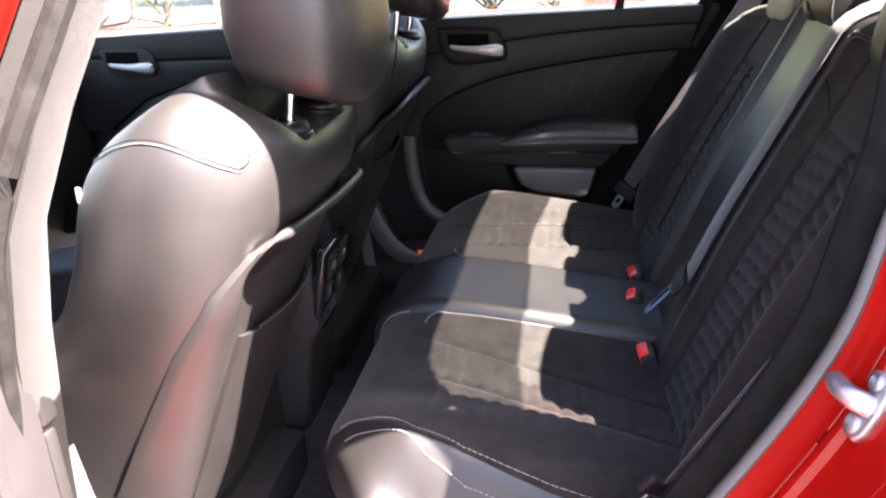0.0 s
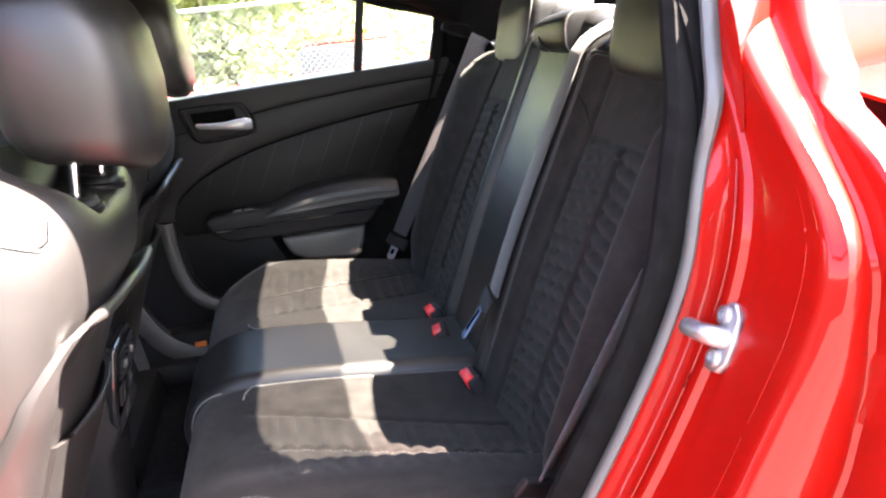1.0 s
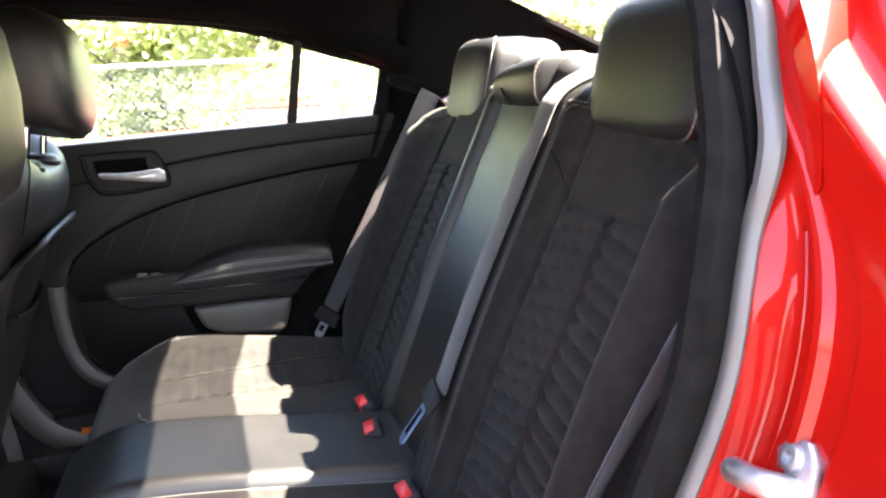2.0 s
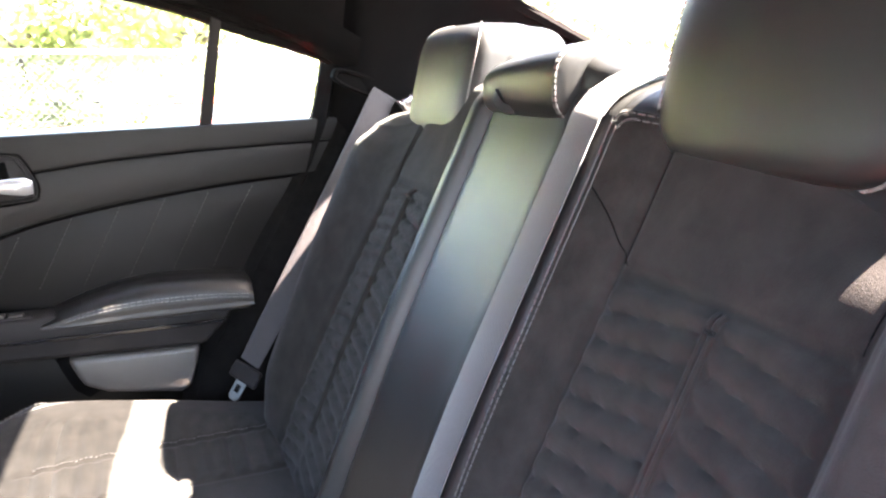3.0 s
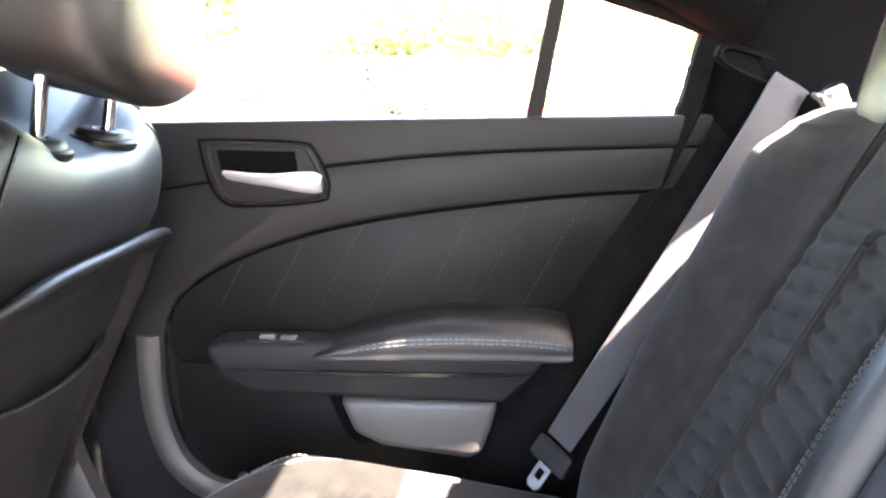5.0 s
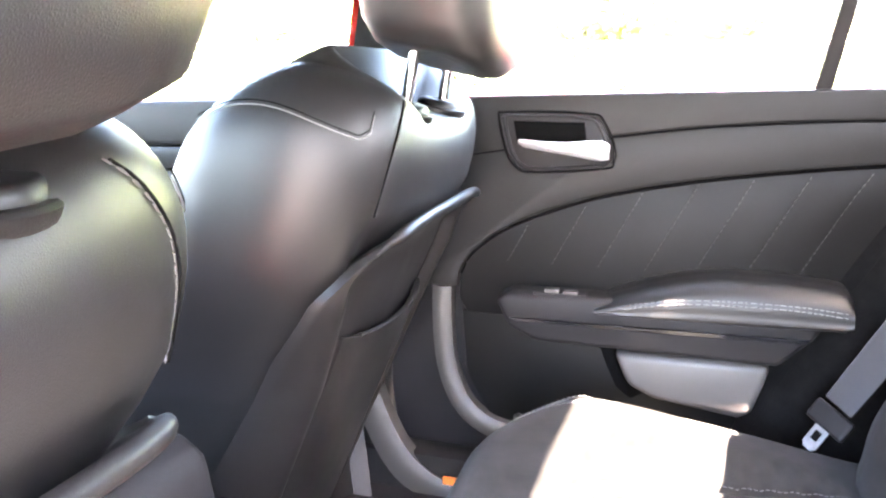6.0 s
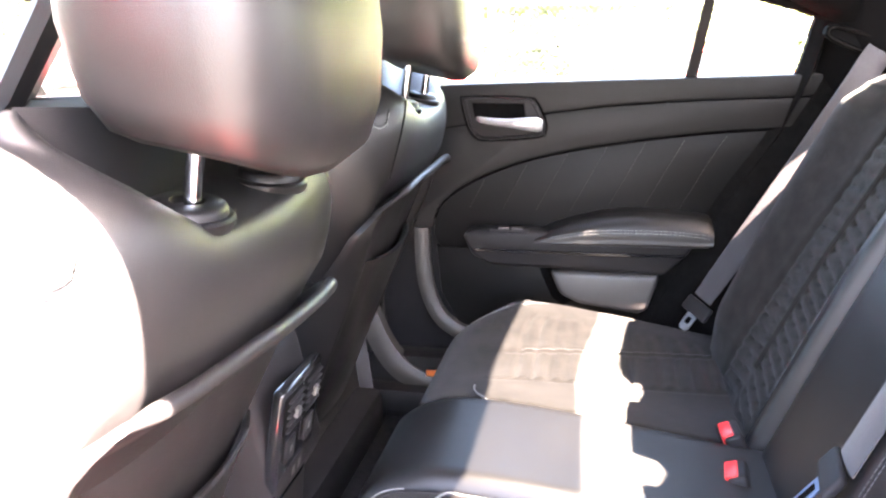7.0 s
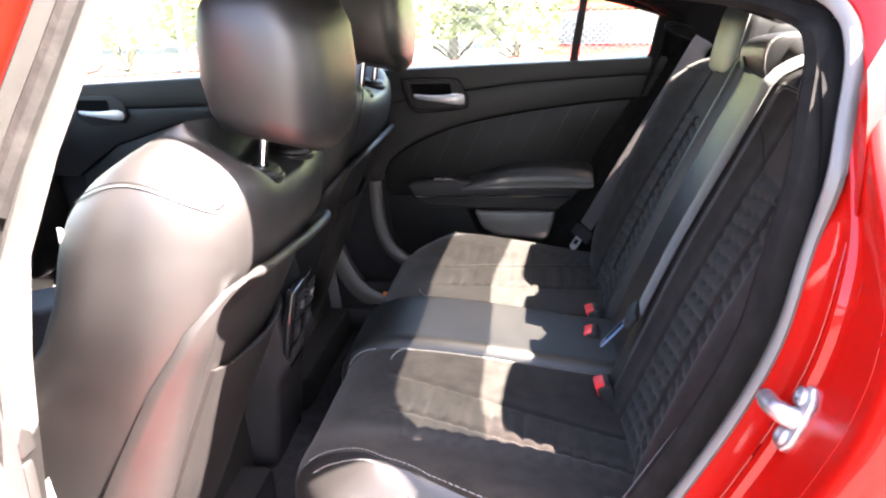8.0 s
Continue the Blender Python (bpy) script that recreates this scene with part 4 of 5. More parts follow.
back_patch("center_panel", -0.1035, 0.1035, 22, None, LEATHER, "smooth black leather centre backrest")
for s in (1, -1):
    ya, yb = (0.105, 0.575) if s > 0 else (-0.605, -0.105)

    def skin(u, v, ya=ya, yb=yb):
        q = on_back(u)
        a = abs(spaced(ya, yb, v))
        b = BACK_SIDES[s]
        return 0 if (b[5] < a < (0.60 if s > 0 else b[4] + 0.045) and q.z < (1.054 if s < 0 else 1.075)) else 1
    sb = back_patch("side_backrest", ya, yb, 130, skin, [SUEDE, LEATHER], "charcoal suede backrest with quilted channels and leather bolsters", 300)
    for off in (0.0, 0.008):
        u0, u1 = uz(0.60), uz(1.042 - off * 0.6)
        line = [back_point(u0 + (u1 - u0) * k / 90, s * (BACK_SIDES[s][5] - 0.002 * k / 90 + off)) + BN * 0.0016 for k in range(91)]
        if s < 0:
            st, zt = BACK_SIDES[s][5] + off, 1.042 - off * 0.6
            line += [back_point(uz(zt + 0.010 * math.sin(k / 12 * 1.57)), s * (st + 0.010 * (1 - math.cos(k / 12 * 1.57)) + 0.004 * k / 12)) + BN * 0.0016 for k in range(1, 13)]
            line += [back_point(uz(zt + 0.010), s * (st + 0.014 + 0.10 * k / 10)) + BN * 0.0016 for k in range(1, 11)]
        part("stitch_line", stitches(line, 0.0050, 0.0030, 0.0008), THREAD, sb)
    b = BACK_SIDES[s]
    u0, u1 = uz(0.992), uz(0.945)
    line = [back_point(u0 + (u1 - u0) * k / 14, s * (b[5] + 0.004 + (b[1] + 0.004 - b[5]) * k / 14)) + BN * 0.0006 for k in range(15)]
    part("seam_line", tube(line, 0.0006, 6), SEAM_AND_SHADE, sb)
    for col in (b[1] + 0.003, b[3] - 0.003):
        line = [back_point(uz(0.945) + (uz(1.030) - uz(0.945)) * k / 16, s * col) + BN * 0.0003 for k in range(17)]
        part("seam_line", tube(line, 0.0006, 6), SEAM_AND_SHADE, sb)
    for off in (-0.0031, 0.0031):
        line = [back_point(0.14 + (uz(0.937) - 0.14) * k / 90, s * (insert_at(on_back(0.14 + (uz(0.937) - 0.14) * k / 90).z, s)[1] + off), False) + BN * 0.0008 for k in range(91)]
        part("welt", tube(line, 0.0028, 8), SUEDE, sb)


def pillow(cx, cy, cz, a, b, c, e=0.45, lean=0.0, n=26, m=16, flat=0.0):
    """A rounded cushion block: half sizes a (x), b (y), c (z)."""
    rings = []
    for j in range(m + 1):
        t = -math.pi / 2 + math.pi * j / m
        st = math.copysign(abs(math.sin(t)) ** e, math.sin(t))
        ct = max(0.02, abs(math.cos(t)) ** e)
        ring = []
        for i in range(n):
            p = 2 * math.pi * i / n
            x = math.copysign(abs(math.cos(p)) ** e, math.cos(p)) * a * ct
            y = math.copysign(abs(math.sin(p)) ** e, math.sin(p)) * b * ct
            z = st * c
            ring.append((cx + x + lean * z, cy + y, cz + z))
        rings.append(ring)
    return loft(rings)


HY = {1: 0.298, -1: 0.350}
HZ = {1: 1.078, -1: 1.097}
HW = {1: 0.119, -1: 0.128}
for s in (1, -1):
    # outer headrest: front pad between two stitched seams, and the fuller rear part
    hr = part("headrest", pillow(0.812, s * HY[s], HZ[s], 0.070, HW[s] + 0.007, 0.076, 0.58, 0.22), LEATHER, backrest, "black leather headrest")
    P = (0.775, s * HY[s], HZ[s], 0.054, HW[s], 0.079, 0.42, 0.22)
    part("front_pad", pillow(*P, 40, 22), LEATHER, hr)
    for k in (-1, 1):
        part("stitch_line", stitches(pillow_meridian(*P, math.pi - k * math.pi * 0.30), 0.0040, 0.0010, 0.0013), STITCH, hr)


def roll_section(y, cx, cz, a, c, e=0.72, n=36):
    """A rounded section across the centre headrest."""
    ring = []
    for k in range(n):
        p = 2 * math.pi * k / n
        ring.append((cx + math.copysign(abs(math.cos(p)) ** e, math.cos(p)) * a, y, cz + math.copysign(abs(math.sin(p)) ** e, math.sin(p)) * c))
    return ring


def headrest_roll(rows, n=8):
    """A padded roll lofted along smoothed rows of (y, centre x, centre z, depth, height)."""
    ys = smooth_line([(r[0], r[1], r[2]) for r in rows], n)
    sizes = smooth_line([(r[3], r[4], 0) for r in rows], n)
    return loft([roll_section(q.x, q.y, q.z, g.x, g.y) for q, g in zip(ys, sizes)])


cr = part("center_headrest", headrest_roll([(-0.172, 0.800, 1.068, 0.020, 0.010), (-0.165, 0.798, 1.070, 0.034, 0.019), (-0.135, 0.796, 1.072, 0.042, 0.024), (-0.100, 0.796, 1.074, 0.052, 0.031), (-0.06, 0.796, 1.076, 0.060, 0.040), (0.06, 0.796, 1.074, 0.060, 0.038), (0.12, 0.798, 1.070, 0.054, 0.030), (0.132, 0.800, 1.068, 0.030, 0.016)]), LEATHER, backrest, "low black leather centre headrest")
PAD = [(-0.083, 0.768, 1.078, 0.036, 0.030), (-0.080, 0.766, 1.078, 0.050, 0.039), (-0.072, 0.765, 1.078, 0.054, 0.0415), (-0.03, 0.764, 1.077, 0.055, 0.041), (0.06, 0.764, 1.073, 0.054, 0.036), (0.104, 0.765, 1.070, 0.051, 0.031), (0.116, 0.767, 1.069, 0.044, 0.026), (0.121, 0.770, 1.068, 0.028, 0.016)]
part("front_pad", headrest_roll(PAD, 5), LEATHER, cr)
for y in (-0.0785, -0.0735):
    line = [Vector(q) for q in roll_section(y, 0.765, 1.078, 0.0535, 0.0412)[7:29]]
    part("stitch_line", stitches(line, 0.0040, 0.0014, 0.0010), STITCH if y < -0.075 else THREAD, cr)
strap("pull_strap", smooth_line([(0.716, 0.056, 1.070), (0.709, 0.052, 1.067), (0.707, 0.042, 1.059), (0.709, 0.031, 1.052), (0.718, 0.025, 1.050)], 6), (0.3, 0.2, 1), 0.010, SHELL, cr, "glossy black pull strap", 0.003)

# ---- belts ----
def belt(name, label, pts, across, width=0.047):
    b = thing(name, pts[-1], label, "seat belt", "rear seat belts")
    strap("webbing", pts, across, width, WEBBING, b)
    return b


def tongue(b, at, tip, side, metal=STEEL, lab="bright steel latch plate"):
    """Latch plate and its black plastic grip at the strap's end."""
    at, tip, side = Vector(at), Vector(tip), Vector(side).normalized()
    d = (tip - at).normalized()
    nrm = d.cross(side).normalized()
    m = Matrix((side, d, nrm)).transposed().to_4x4()
    m.translation = at
    L = (tip - at).length
    part("grip", box((-0.030, -0.014, -0.006), (0.030, 0.016, 0.006), 0.005, 3, m), PLASTIC, b, "dark plastic latch grip")
    bm = prism([(-0.011, 0.010), (0.011, 0.010), (0.011, L), (0.006, L + 0.006), (-0.006, L + 0.006), (-0.011, L)], -0.0015, 0.0015, 0.0006, 1, "xy")
    bmesh.ops.transform(bm, matrix=m, verts=bm.verts)
    part("latch_plate", bm, metal, b, lab)
    # slot in the plate shown by a near-black slab as shade, not cut through
    bm = prism([(-0.005, 0.022), (0.005, 0.022), (0.005, L - 0.008), (-0.005, L - 0.008)], -0.0019, 0.0019, 0, 1, "xy")
    bmesh.ops.transform(bm, matrix=m, verts=bm.verts)
    part("latch_slot", bm, SEAM_AND_SHADE, b)


far_belt = belt("seat_belt", "grey seat belt hanging from the rear pillar slot", smooth_line([(0.752, 0.640, 1.056), (0.738, 0.626, 1.046), (0.700, 0.602, 0.985), (0.615, 0.585, 0.840), (0.530, 0.578, 0.695), (0.474, 0.572, 0.600)], 6), [Vector((0.9, 0.1, -0.35)).lerp(Vector((0.50, -0.80, -0.3)), k / 30) for k in range(31)])
tongue(far_belt, (0.466, 0.568, 0.583), (0.442, 0.558, 0.548), (0.6, -0.7, -0.3))
part("belt_guide", box((-0.018, -0.016, -0.024), (0.018, 0.016, 0.024), 0.008, 3, Matrix.Translation((0.785, 0.600, 1.030)) @ Matrix.Rotation(radians(-25), 4, "Y")), CHROME, far_belt, "bright belt guide on the seat shoulder")
near_belt = belt("seat_belt", "grey seat belt lying against the outer backrest bolster", smooth_line([(0.752, -0.640, 1.056), (0.738, -0.626, 1.046), (0.700, -0.602, 0.985), (0.615, -0.585, 0.840), (0.530, -0.578, 0.695), (0.474, -0.572, 0.600)], 6), [Vector((0.9, -0.1, -0.35)).lerp(Vector((0.50, 0.80, -0.3)), k / 30) for k in range(31)])
tongue(near_belt, (0.466, -0.568, 0.583), (0.436, -0.556, 0.540), (0.8, 0.3, -0.4))
cpts = [back_point(uz(0.672 + 0.388 * k / 23), -0.168) + BN * 0.004 for k in range(24)]
cpts += [Vector((0.730, -0.169, 1.082)), Vector((0.752, -0.170, 1.091)), Vector((0.795, -0.174, 1.093)), Vector((0.86, -0.182, 1.078))]
center_belt = belt("seat_belt", "grey centre seat belt with a blue-tinted steel latch", cpts[::-1], (0.05, 1, 0.15))
tongue(center_belt, (0.516, -0.170, 0.676), (0.468, -0.190, 0.632), (0.15, 1, 0.1), BLUED, "blue-tinted steel latch plate")

# buckles in the seat bight
for y, x, rz, red in ((0.128, 0.475, 4, 1), (0.020, 0.468, -6, 1), (-0.192, 0.476, 3, 1)):
    bk = thing("seat_belt_buckle", (x + 0.02, y, 0.5), "black belt buckle with a red release button", "buckle", "rear seat buckles")
    m = Matrix.Translation((x - 0.006, y, 0.556)) @ Matrix.Rotation(radians(rz), 4, "Z") @ Matrix.Rotation(radians(-22), 4, "Y")
    part("housing", box((-0.012, -0.024, -0.065), (0.014, 0.024, 0.006), 0.006, 3, m), PLASTIC, bk)
    part("release_button", box((-0.0135, -0.020, -0.012), (0.004, 0.020, 0.0085), 0.003, 2, m), RED_BUTTON, bk, "red release button")
    part("stalk", box((0.0, -0.016, -0.11), (0.01, 0.016, -0.06), 0.003, 2, m), WEBBING, bk)


# ---- front seats ----
def seat_rear(z):
    return 0.012 + (z - 0.865) * 0.27 - 0.14 * max(0.0, 0.80 - z)


OUT = [(0, 0.0), (0.45, 0.003), (0.68, 0.012), (0.80, 0.026), (0.90, 0.052), (0.978, 0.092), (1.006, 0.140), (1.008, 0.180), (0.95, 0.218), (0.84, 0.218), (0.70, 0.165), (0.45, 0.115), (0, 0.105)]
OUTLINE = smooth_line([(v, u, 0) for u, v in OUT] + [(v, -u, 0) for u, v in reversed(OUT[1:-1])], 4, closed=True)
WIDTHS = [(0.36, 0.206), (0.50, 0.212), (0.60, 0.219), (0.70, 0.230), (0.75, 0.237), (0.80, 0.245), (0.85, 0.2495), (0.88, 0.249), (0.94, 0.246), (0.98, 0.236), (1.0, 0.22), (1.01, 0.20)]


def shoulder(u, z, v=0.03, rise=0.062, dip=0.020):
    """How far the side bolsters rise above the middle of the backrest, v behind its rear face."""
    return (rise * hump(v, 0.118, 0.095) ** 0.8) * ease(0.20, 0.85, abs(u)) * ease(0.78, 0.985, z) - dip * (1 - ease(0.30, 0.85, abs(u))) * ease(0.86, 0.985, z)


def flank(a, z, yc):
    """The flank towards the console narrows downward."""
    return 1 - (0.27 if yc < 0 else 0.20) * ease(0.86, 0.66, z) if a * yc < 0 else 1.0


def recess(u, z, yc):
    """How far the rear face lies in front of its outer rim, below the lip of the shell."""
    rim = ease(0.70, 0.84, abs(u)) if u * yc > 0 or yc > 0 else 0.0
    return 0.032 * ease(0.872, 0.815, z) * (1 - rim)


def seat_ring(z, yc, w, k, grow=0.0):
    ring = []
    for q in OUTLINE:
        u = q.y
        inner = u > 0 and yc < 0
        lift = shoulder(u, z, q.x, 0.030 if inner else (0.062 if yc < 0 else 0.046), 0.018)
        spread = 0.024 * ease(0.45, 0.9, u) * ease(0.76, 0.93, z) if inner else 0.0
        deep = 1 + 0.45 * ease(0.88, 0.58, z) * ease(0.09, 0.17, q.x)
        x = seat_rear(z) + grow - (q.x * deep + grow) * k - (1 - k) * 0.115 - (recess(u, z, yc) if q.x < 0.1 else 0.0)
        ring.append((x, yc + u * (w + grow) * flank(u, z, yc) + spread, z + lift))
    return ring


def crown(z):
    return 1 - math.sqrt(max(0, 1 - max(0, (z - 0.895) / 0.0905) ** 2))


def seat_level(z, yc):
    return seat_ring(z, yc, lerp_table(WIDTHS, z) * (1 - 0.30 * crown(z)), 1 - 0.28 * crown(z))


def seat_back_at(z, u, yc):
    """A point of the backrest's rear face, u of the half width from its middle."""
    ring = seat_level(z, yc)
    i = next((i for i in range(1, 20) if OUTLINE[i].y >= abs(u)), 19)
    a, b = OUTLINE[i - 1].y, OUTLINE[i].y
    f = (abs(u) - a) / max(1e-6, b - a)
    q = Vector(ring[i - 1]).lerp(Vector(ring[i]), f)
    return Vector((q.x, yc + (q.y - yc) * (1 if u >= 0 else -1), q.z))


def front_seat(yc, outer, label, lift=0.0):
    seat = thing("front_seat", (-0.25, yc, 0.26), label, "car seat", "front seats")
    zs = [0.34, 0.42, 0.50, 0.58, 0.66, 0.74, 0.80, 0.85, 0.88, 0.90, 0.915, 0.93, 0.94, 0.95, 0.958, 0.965, 0.971, 0.976, 0.980, 0.983, 0.985]
    rings = [seat_level(z, yc) for z in zs]
    last = rings[-1]
    mid_x = (min(x for x, y, z in last) + max(x for x, y, z in last)) / 2 + 0.012
    for f in (0.86, 0.70, 0.50, 0.28, 0.04):
        rings.append([(mid_x + (x - mid_x) * f, yc + (y - yc) * (0.90 + 0.10 * f), z + 0.016 * (1 - f * f)) for x, y, z in last])
    part("backrest", loft(rings), LEATHER, seat, "black leather backrest with deep side bolsters", 120)
    # hard rear shell with a proud lip, wrapping further round the sides lower down
    half = smooth_line([(v, u, 0) for u, v in OUT[:8]], 6)

    def shell(u, v):
        a = 2 * u - 1
        z = 0.36 + 0.506 * v
        d = lerp_table([(0.36, 0.130), (0.50, 0.112), (0.62, 0.096), (0.74, 0.076), (0.82, 0.050), (0.850, 0.030), (0.866, 0.020)], z)
        i = next((i for i, q in enumerate(half) if q.x > d), len(half) - 1)
        k = i - 1 + (d - half[i - 1].x) / max(1e-6, half[i].x - half[i - 1].x)
        f = abs(a) * min(k, len(half) - 1.001)
        i = min(int(f), len(half) - 2)
        q = half[i].lerp(half[i + 1], f - i)
        lip = 0.008 + 0.010 * ease(0.94, 1.0, v) * (1 - ease(0.55, 0.95, abs(a)))
        w = lerp_table(WIDTHS, z)
        zz = z - 0.012 * ease(0.55, 1.0, abs(a)) ** 1.5 * v + (0.020 * ease(-0.6, 0.7, a * outer) - 0.008 if yc < 0 else -0.016 * ease(0.2, 1.0, abs(a))) * v
        dent = recess(math.copysign(q.y, a), z, yc)
        return (seat_rear(z) - q.x - dent + lip * (1 - ease(0.8, 1.0, abs(a)) * 0.5), yc + math.copysign(q.y * (w + lip) * flank(a, z, yc), a), zz)
    sh = part("back_shell", sheet(56, 44, shell, (-0.012, 0, 0)), SHELL, seat, "moulded black back shell", 50)
    rim = [shell(k / 56, 1.0) for k in range(57)]
    part("shell_lip", tube([(x - 0.004, y, z) for x, y, z in rim][4:53], [0.0070 * (0.2 + 0.8 * ease(0, 8, min(k, 48 - k))) for k in range(49)], 12), SHELL, sh)
    # map pocket
    def pocket(u, v):
        a = 2 * u - 1
        z = 0.38 + 0.352 * v
        sag = 0.011 * (1 - a * a) * (0.4 + 0.6 * math.sin(math.pi * min(1, v * 1.1))) + 0.004 * math.sin(7 * v + 2 * a) * (1 - a * a)
        return (seat_rear(z) - 0.018 - 0.010 * a ** 6 + sag, yc + a * 0.150 * flank(a, z, yc), z - 0.014 * (1 - a * a) * v)
    pk = part("map_pocket", sheet(24, 20, pocket, (-0.008, 0, 0)), LEATHER, sh, "black leather map pocket")
    part("pocket_hem", tube([Vector(pocket(k / 24, 1.0)) - Vector((0.002, 0, 0)) for k in range(3, 22)], 0.0030, 8), LEATHER, sh)
    # seams down the rear corners, curving over the shoulders
    for k in (-1, 1):
        line = [seat_back_at(0.872 + 0.108 * i / 16, k * (0.74 - 0.04 * i / 16), yc) + Vector((0.0006, 0, 0.0006)) for i in range(17)]
        if k > 0 or yc > 0:
            part("corner_seam", tube(line, 0.0010, 6), SEAM_AND_SHADE, seat)
            part("stitch_line", stitches([q + Vector((0.0008, -k * 0.004, 0.0004)) for q in line], 0.005, 0.003, 0.0006), THREAD, seat)
        n_ring = len(OUTLINE)
        row = [Vector(seat_level(0.936 + 0.020 * ease(14, 30, i), yc)[i if k > 0 else n_ring - i]) for i in range(14, 33)]
        hook = [Vector(seat_level(0.937 + 0.005 * i, yc)[13 if k > 0 else n_ring - 13]) for i in range(4, 0, -1)]
        row = [q + (q - Vector((-0.08, yc, 0.93))).normalized() * 0.0012 for q in hook + row]
        part("stitch_line", stitches(smooth_line(row, 3), 0.005, 0.0030, 0.0007), STITCH if yc > 0 else THREAD, seat)
        part("top_seam", tube([q + Vector((0, 0, 0.004)) for q in smooth_line(row, 3)], 0.0006, 6), SEAM_AND_SHADE, seat)
    # seat cushion
    def cush(u, v):
        a = 2 * v - 1
        x = -0.72 + 0.52 * u
        z = 0.47 + 0.02 * math.cos(u * 2) - 0.05 * u + 0.045 * ease(0.6, 0.9, abs(a)) - 0.12 * ease(0.94, 1.0, abs(a)) - 0.1 * ease(0.1, 0.0, u)
        return (x, yc + a * 0.26, z)
    part("seat_cushion", sheet(24, 24, cush, (0, 0, -0.16)), LEATHER, seat, "black leather seat cushion")
    part("seat_base", box((-0.66, yc - 0.22, 0.24), (-0.14, yc + 0.22, 0.34), 0.02), PLASTIC, seat)
    # head restraint
    rings = []
    for t, a, b, x in ((0.0, 0.030, 0.085, 0.030), (0.02, 0.052, 0.110, 0.028), (0.07, 0.066, 0.125, 0.026), (0.2, 0.076, 0.136, 0.024), (0.45, 0.080, 0.146, 0.022), (0.7, 0.076, 0.148, 0.020), (0.85, 0.066, 0.142, 0.016), (0.94, 0.052, 0.128, 0.012), (0.985, 0.034, 0.104, 0.010), (1.0, 0.015, 0.06, 0.008)):
        z = 1.008 + lift + 0.215 * t
        ring = []
        for i in range(32):
            p = 2 * math.pi * i / 32
            cx, sy = math.cos(p), math.sin(p)
            ex = 0.56 if cx > 0 else 0.5
            dx = math.copysign(abs(cx) ** ex, cx) * a
            dy = math.copysign(abs(sy) ** 0.52, sy) * b
            ring.append((x + dx, yc + dy, z - 0.20 * dx * (1 - t) ** 2 + (0.02 * (1 - t) ** 3 * abs(sy))))
        rings.append(ring)
    hr = part("head_restraint", loft(rings), LEATHER, seat, "smooth black leather head restraint", 60)
    pc = yc + (0.018 if yc < 0 else -0.004)
    for k in (-1, 1):
        part("post", tube([(-0.008, pc + k * 0.072, 0.93), (-0.004, pc + k * 0.072, 0.99), (0.008, pc + k * 0.072, 1.06)], 0.0065, 12), CHROME, seat, "chrome head restraint post")
        tilt = Matrix.Translation((-0.010, pc + k * 0.072, 0.974)) @ Matrix.Rotation(radians(9), 4, "Y")
        col = [[tilt @ Vector((math.cos(p) * r, math.sin(p) * r * 1.15, z)) for p in (2 * math.pi * i / 28 for i in range(28))] for z, r in ((-0.006, 0.030), (-0.001, 0.0335), (0.0045, 0.0335), (0.0065, 0.0315), (0.0068, 0.0285), (0.0095, 0.0278), (0.0130, 0.0262), (0.0145, 0.0235), (0.0148, 0.0125), (0.010, 0.010))]
        part("post_collar", loft(col), COLLAR, seat, "black plastic post collar")
    return seat


# sewn-in tag at the outer front edge of the driver seat
def side_tag(seat, yc):
    ring = seat_level(0.925, yc)
    q = Vector(ring[len(ring) - 32])
    part("side_tag", box((q.x - 0.004, q.y - 0.003, q.z - 0.009), (q.x + 0.002, q.y, q.z + 0.009), 0.0005, 1), STITCH, seat, "small white woven tag")


driver_seat = front_seat(-0.372, -1, "black leather driver seat with tall head restraint")
side_tag(driver_seat, -0.372)
passenger_seat = front_seat(0.400, 1, "black leather passenger seat with tall head restraint", 0.012)
passenger_seat.location.x -= 0.034
passenger_seat.location.z += 0.004

front_belt = thing("passenger_belt", (-0.21, 0.62, 0.29), "grey lower strap of the passenger seat belt", "seat belt")
strap("webbing", smooth_line([(-0.240, 0.618, 0.52), (-0.229, 0.62, 0.45), (-0.218, 0.62, 0.36), (-0.211, 0.622, 0.285)], 6), (0.85, 0.5, 0), 0.030, WEBBING, front_belt)

# ---- centre console end ----
console = thing("center_console", (-0.3, -0.03, 0.25), "black centre console with rear vents and switches", "console")
part("console_body", prism([(-0.75, 0.30), (-0.75, 0.60), (-0.30, 0.70), (-0.155, 0.72), (-0.13, 0.70), (-0.10, 0.54), (-0.13, 0.49), (-0.15, 0.30)], -0.115, 0.055, 0.015, 3), PLASTIC, console)
pm = Matrix.Translation((-0.108, -0.050, 0.600)) @ Matrix.Rotation(radians(10), 4, "Y")
def pp(name, bm, mat, parent, lab=""):
    bmesh.ops.transform(bm, matrix=pm, verts=bm.verts)
    return part(name, bm, mat, parent, lab)
face = pp("control_panel", prism([(-0.066, 0.085), (0.066, 0.085), (0.070, 0.0), (0.062, -0.070), (0.04, -0.088), (-0.04, -0.088), (-0.062, -0.070), (-0.070, 0.0)], -0.006, 0.012, 0.006, 3, "yz"), GLOSS, console, "gloss black rear control panel")
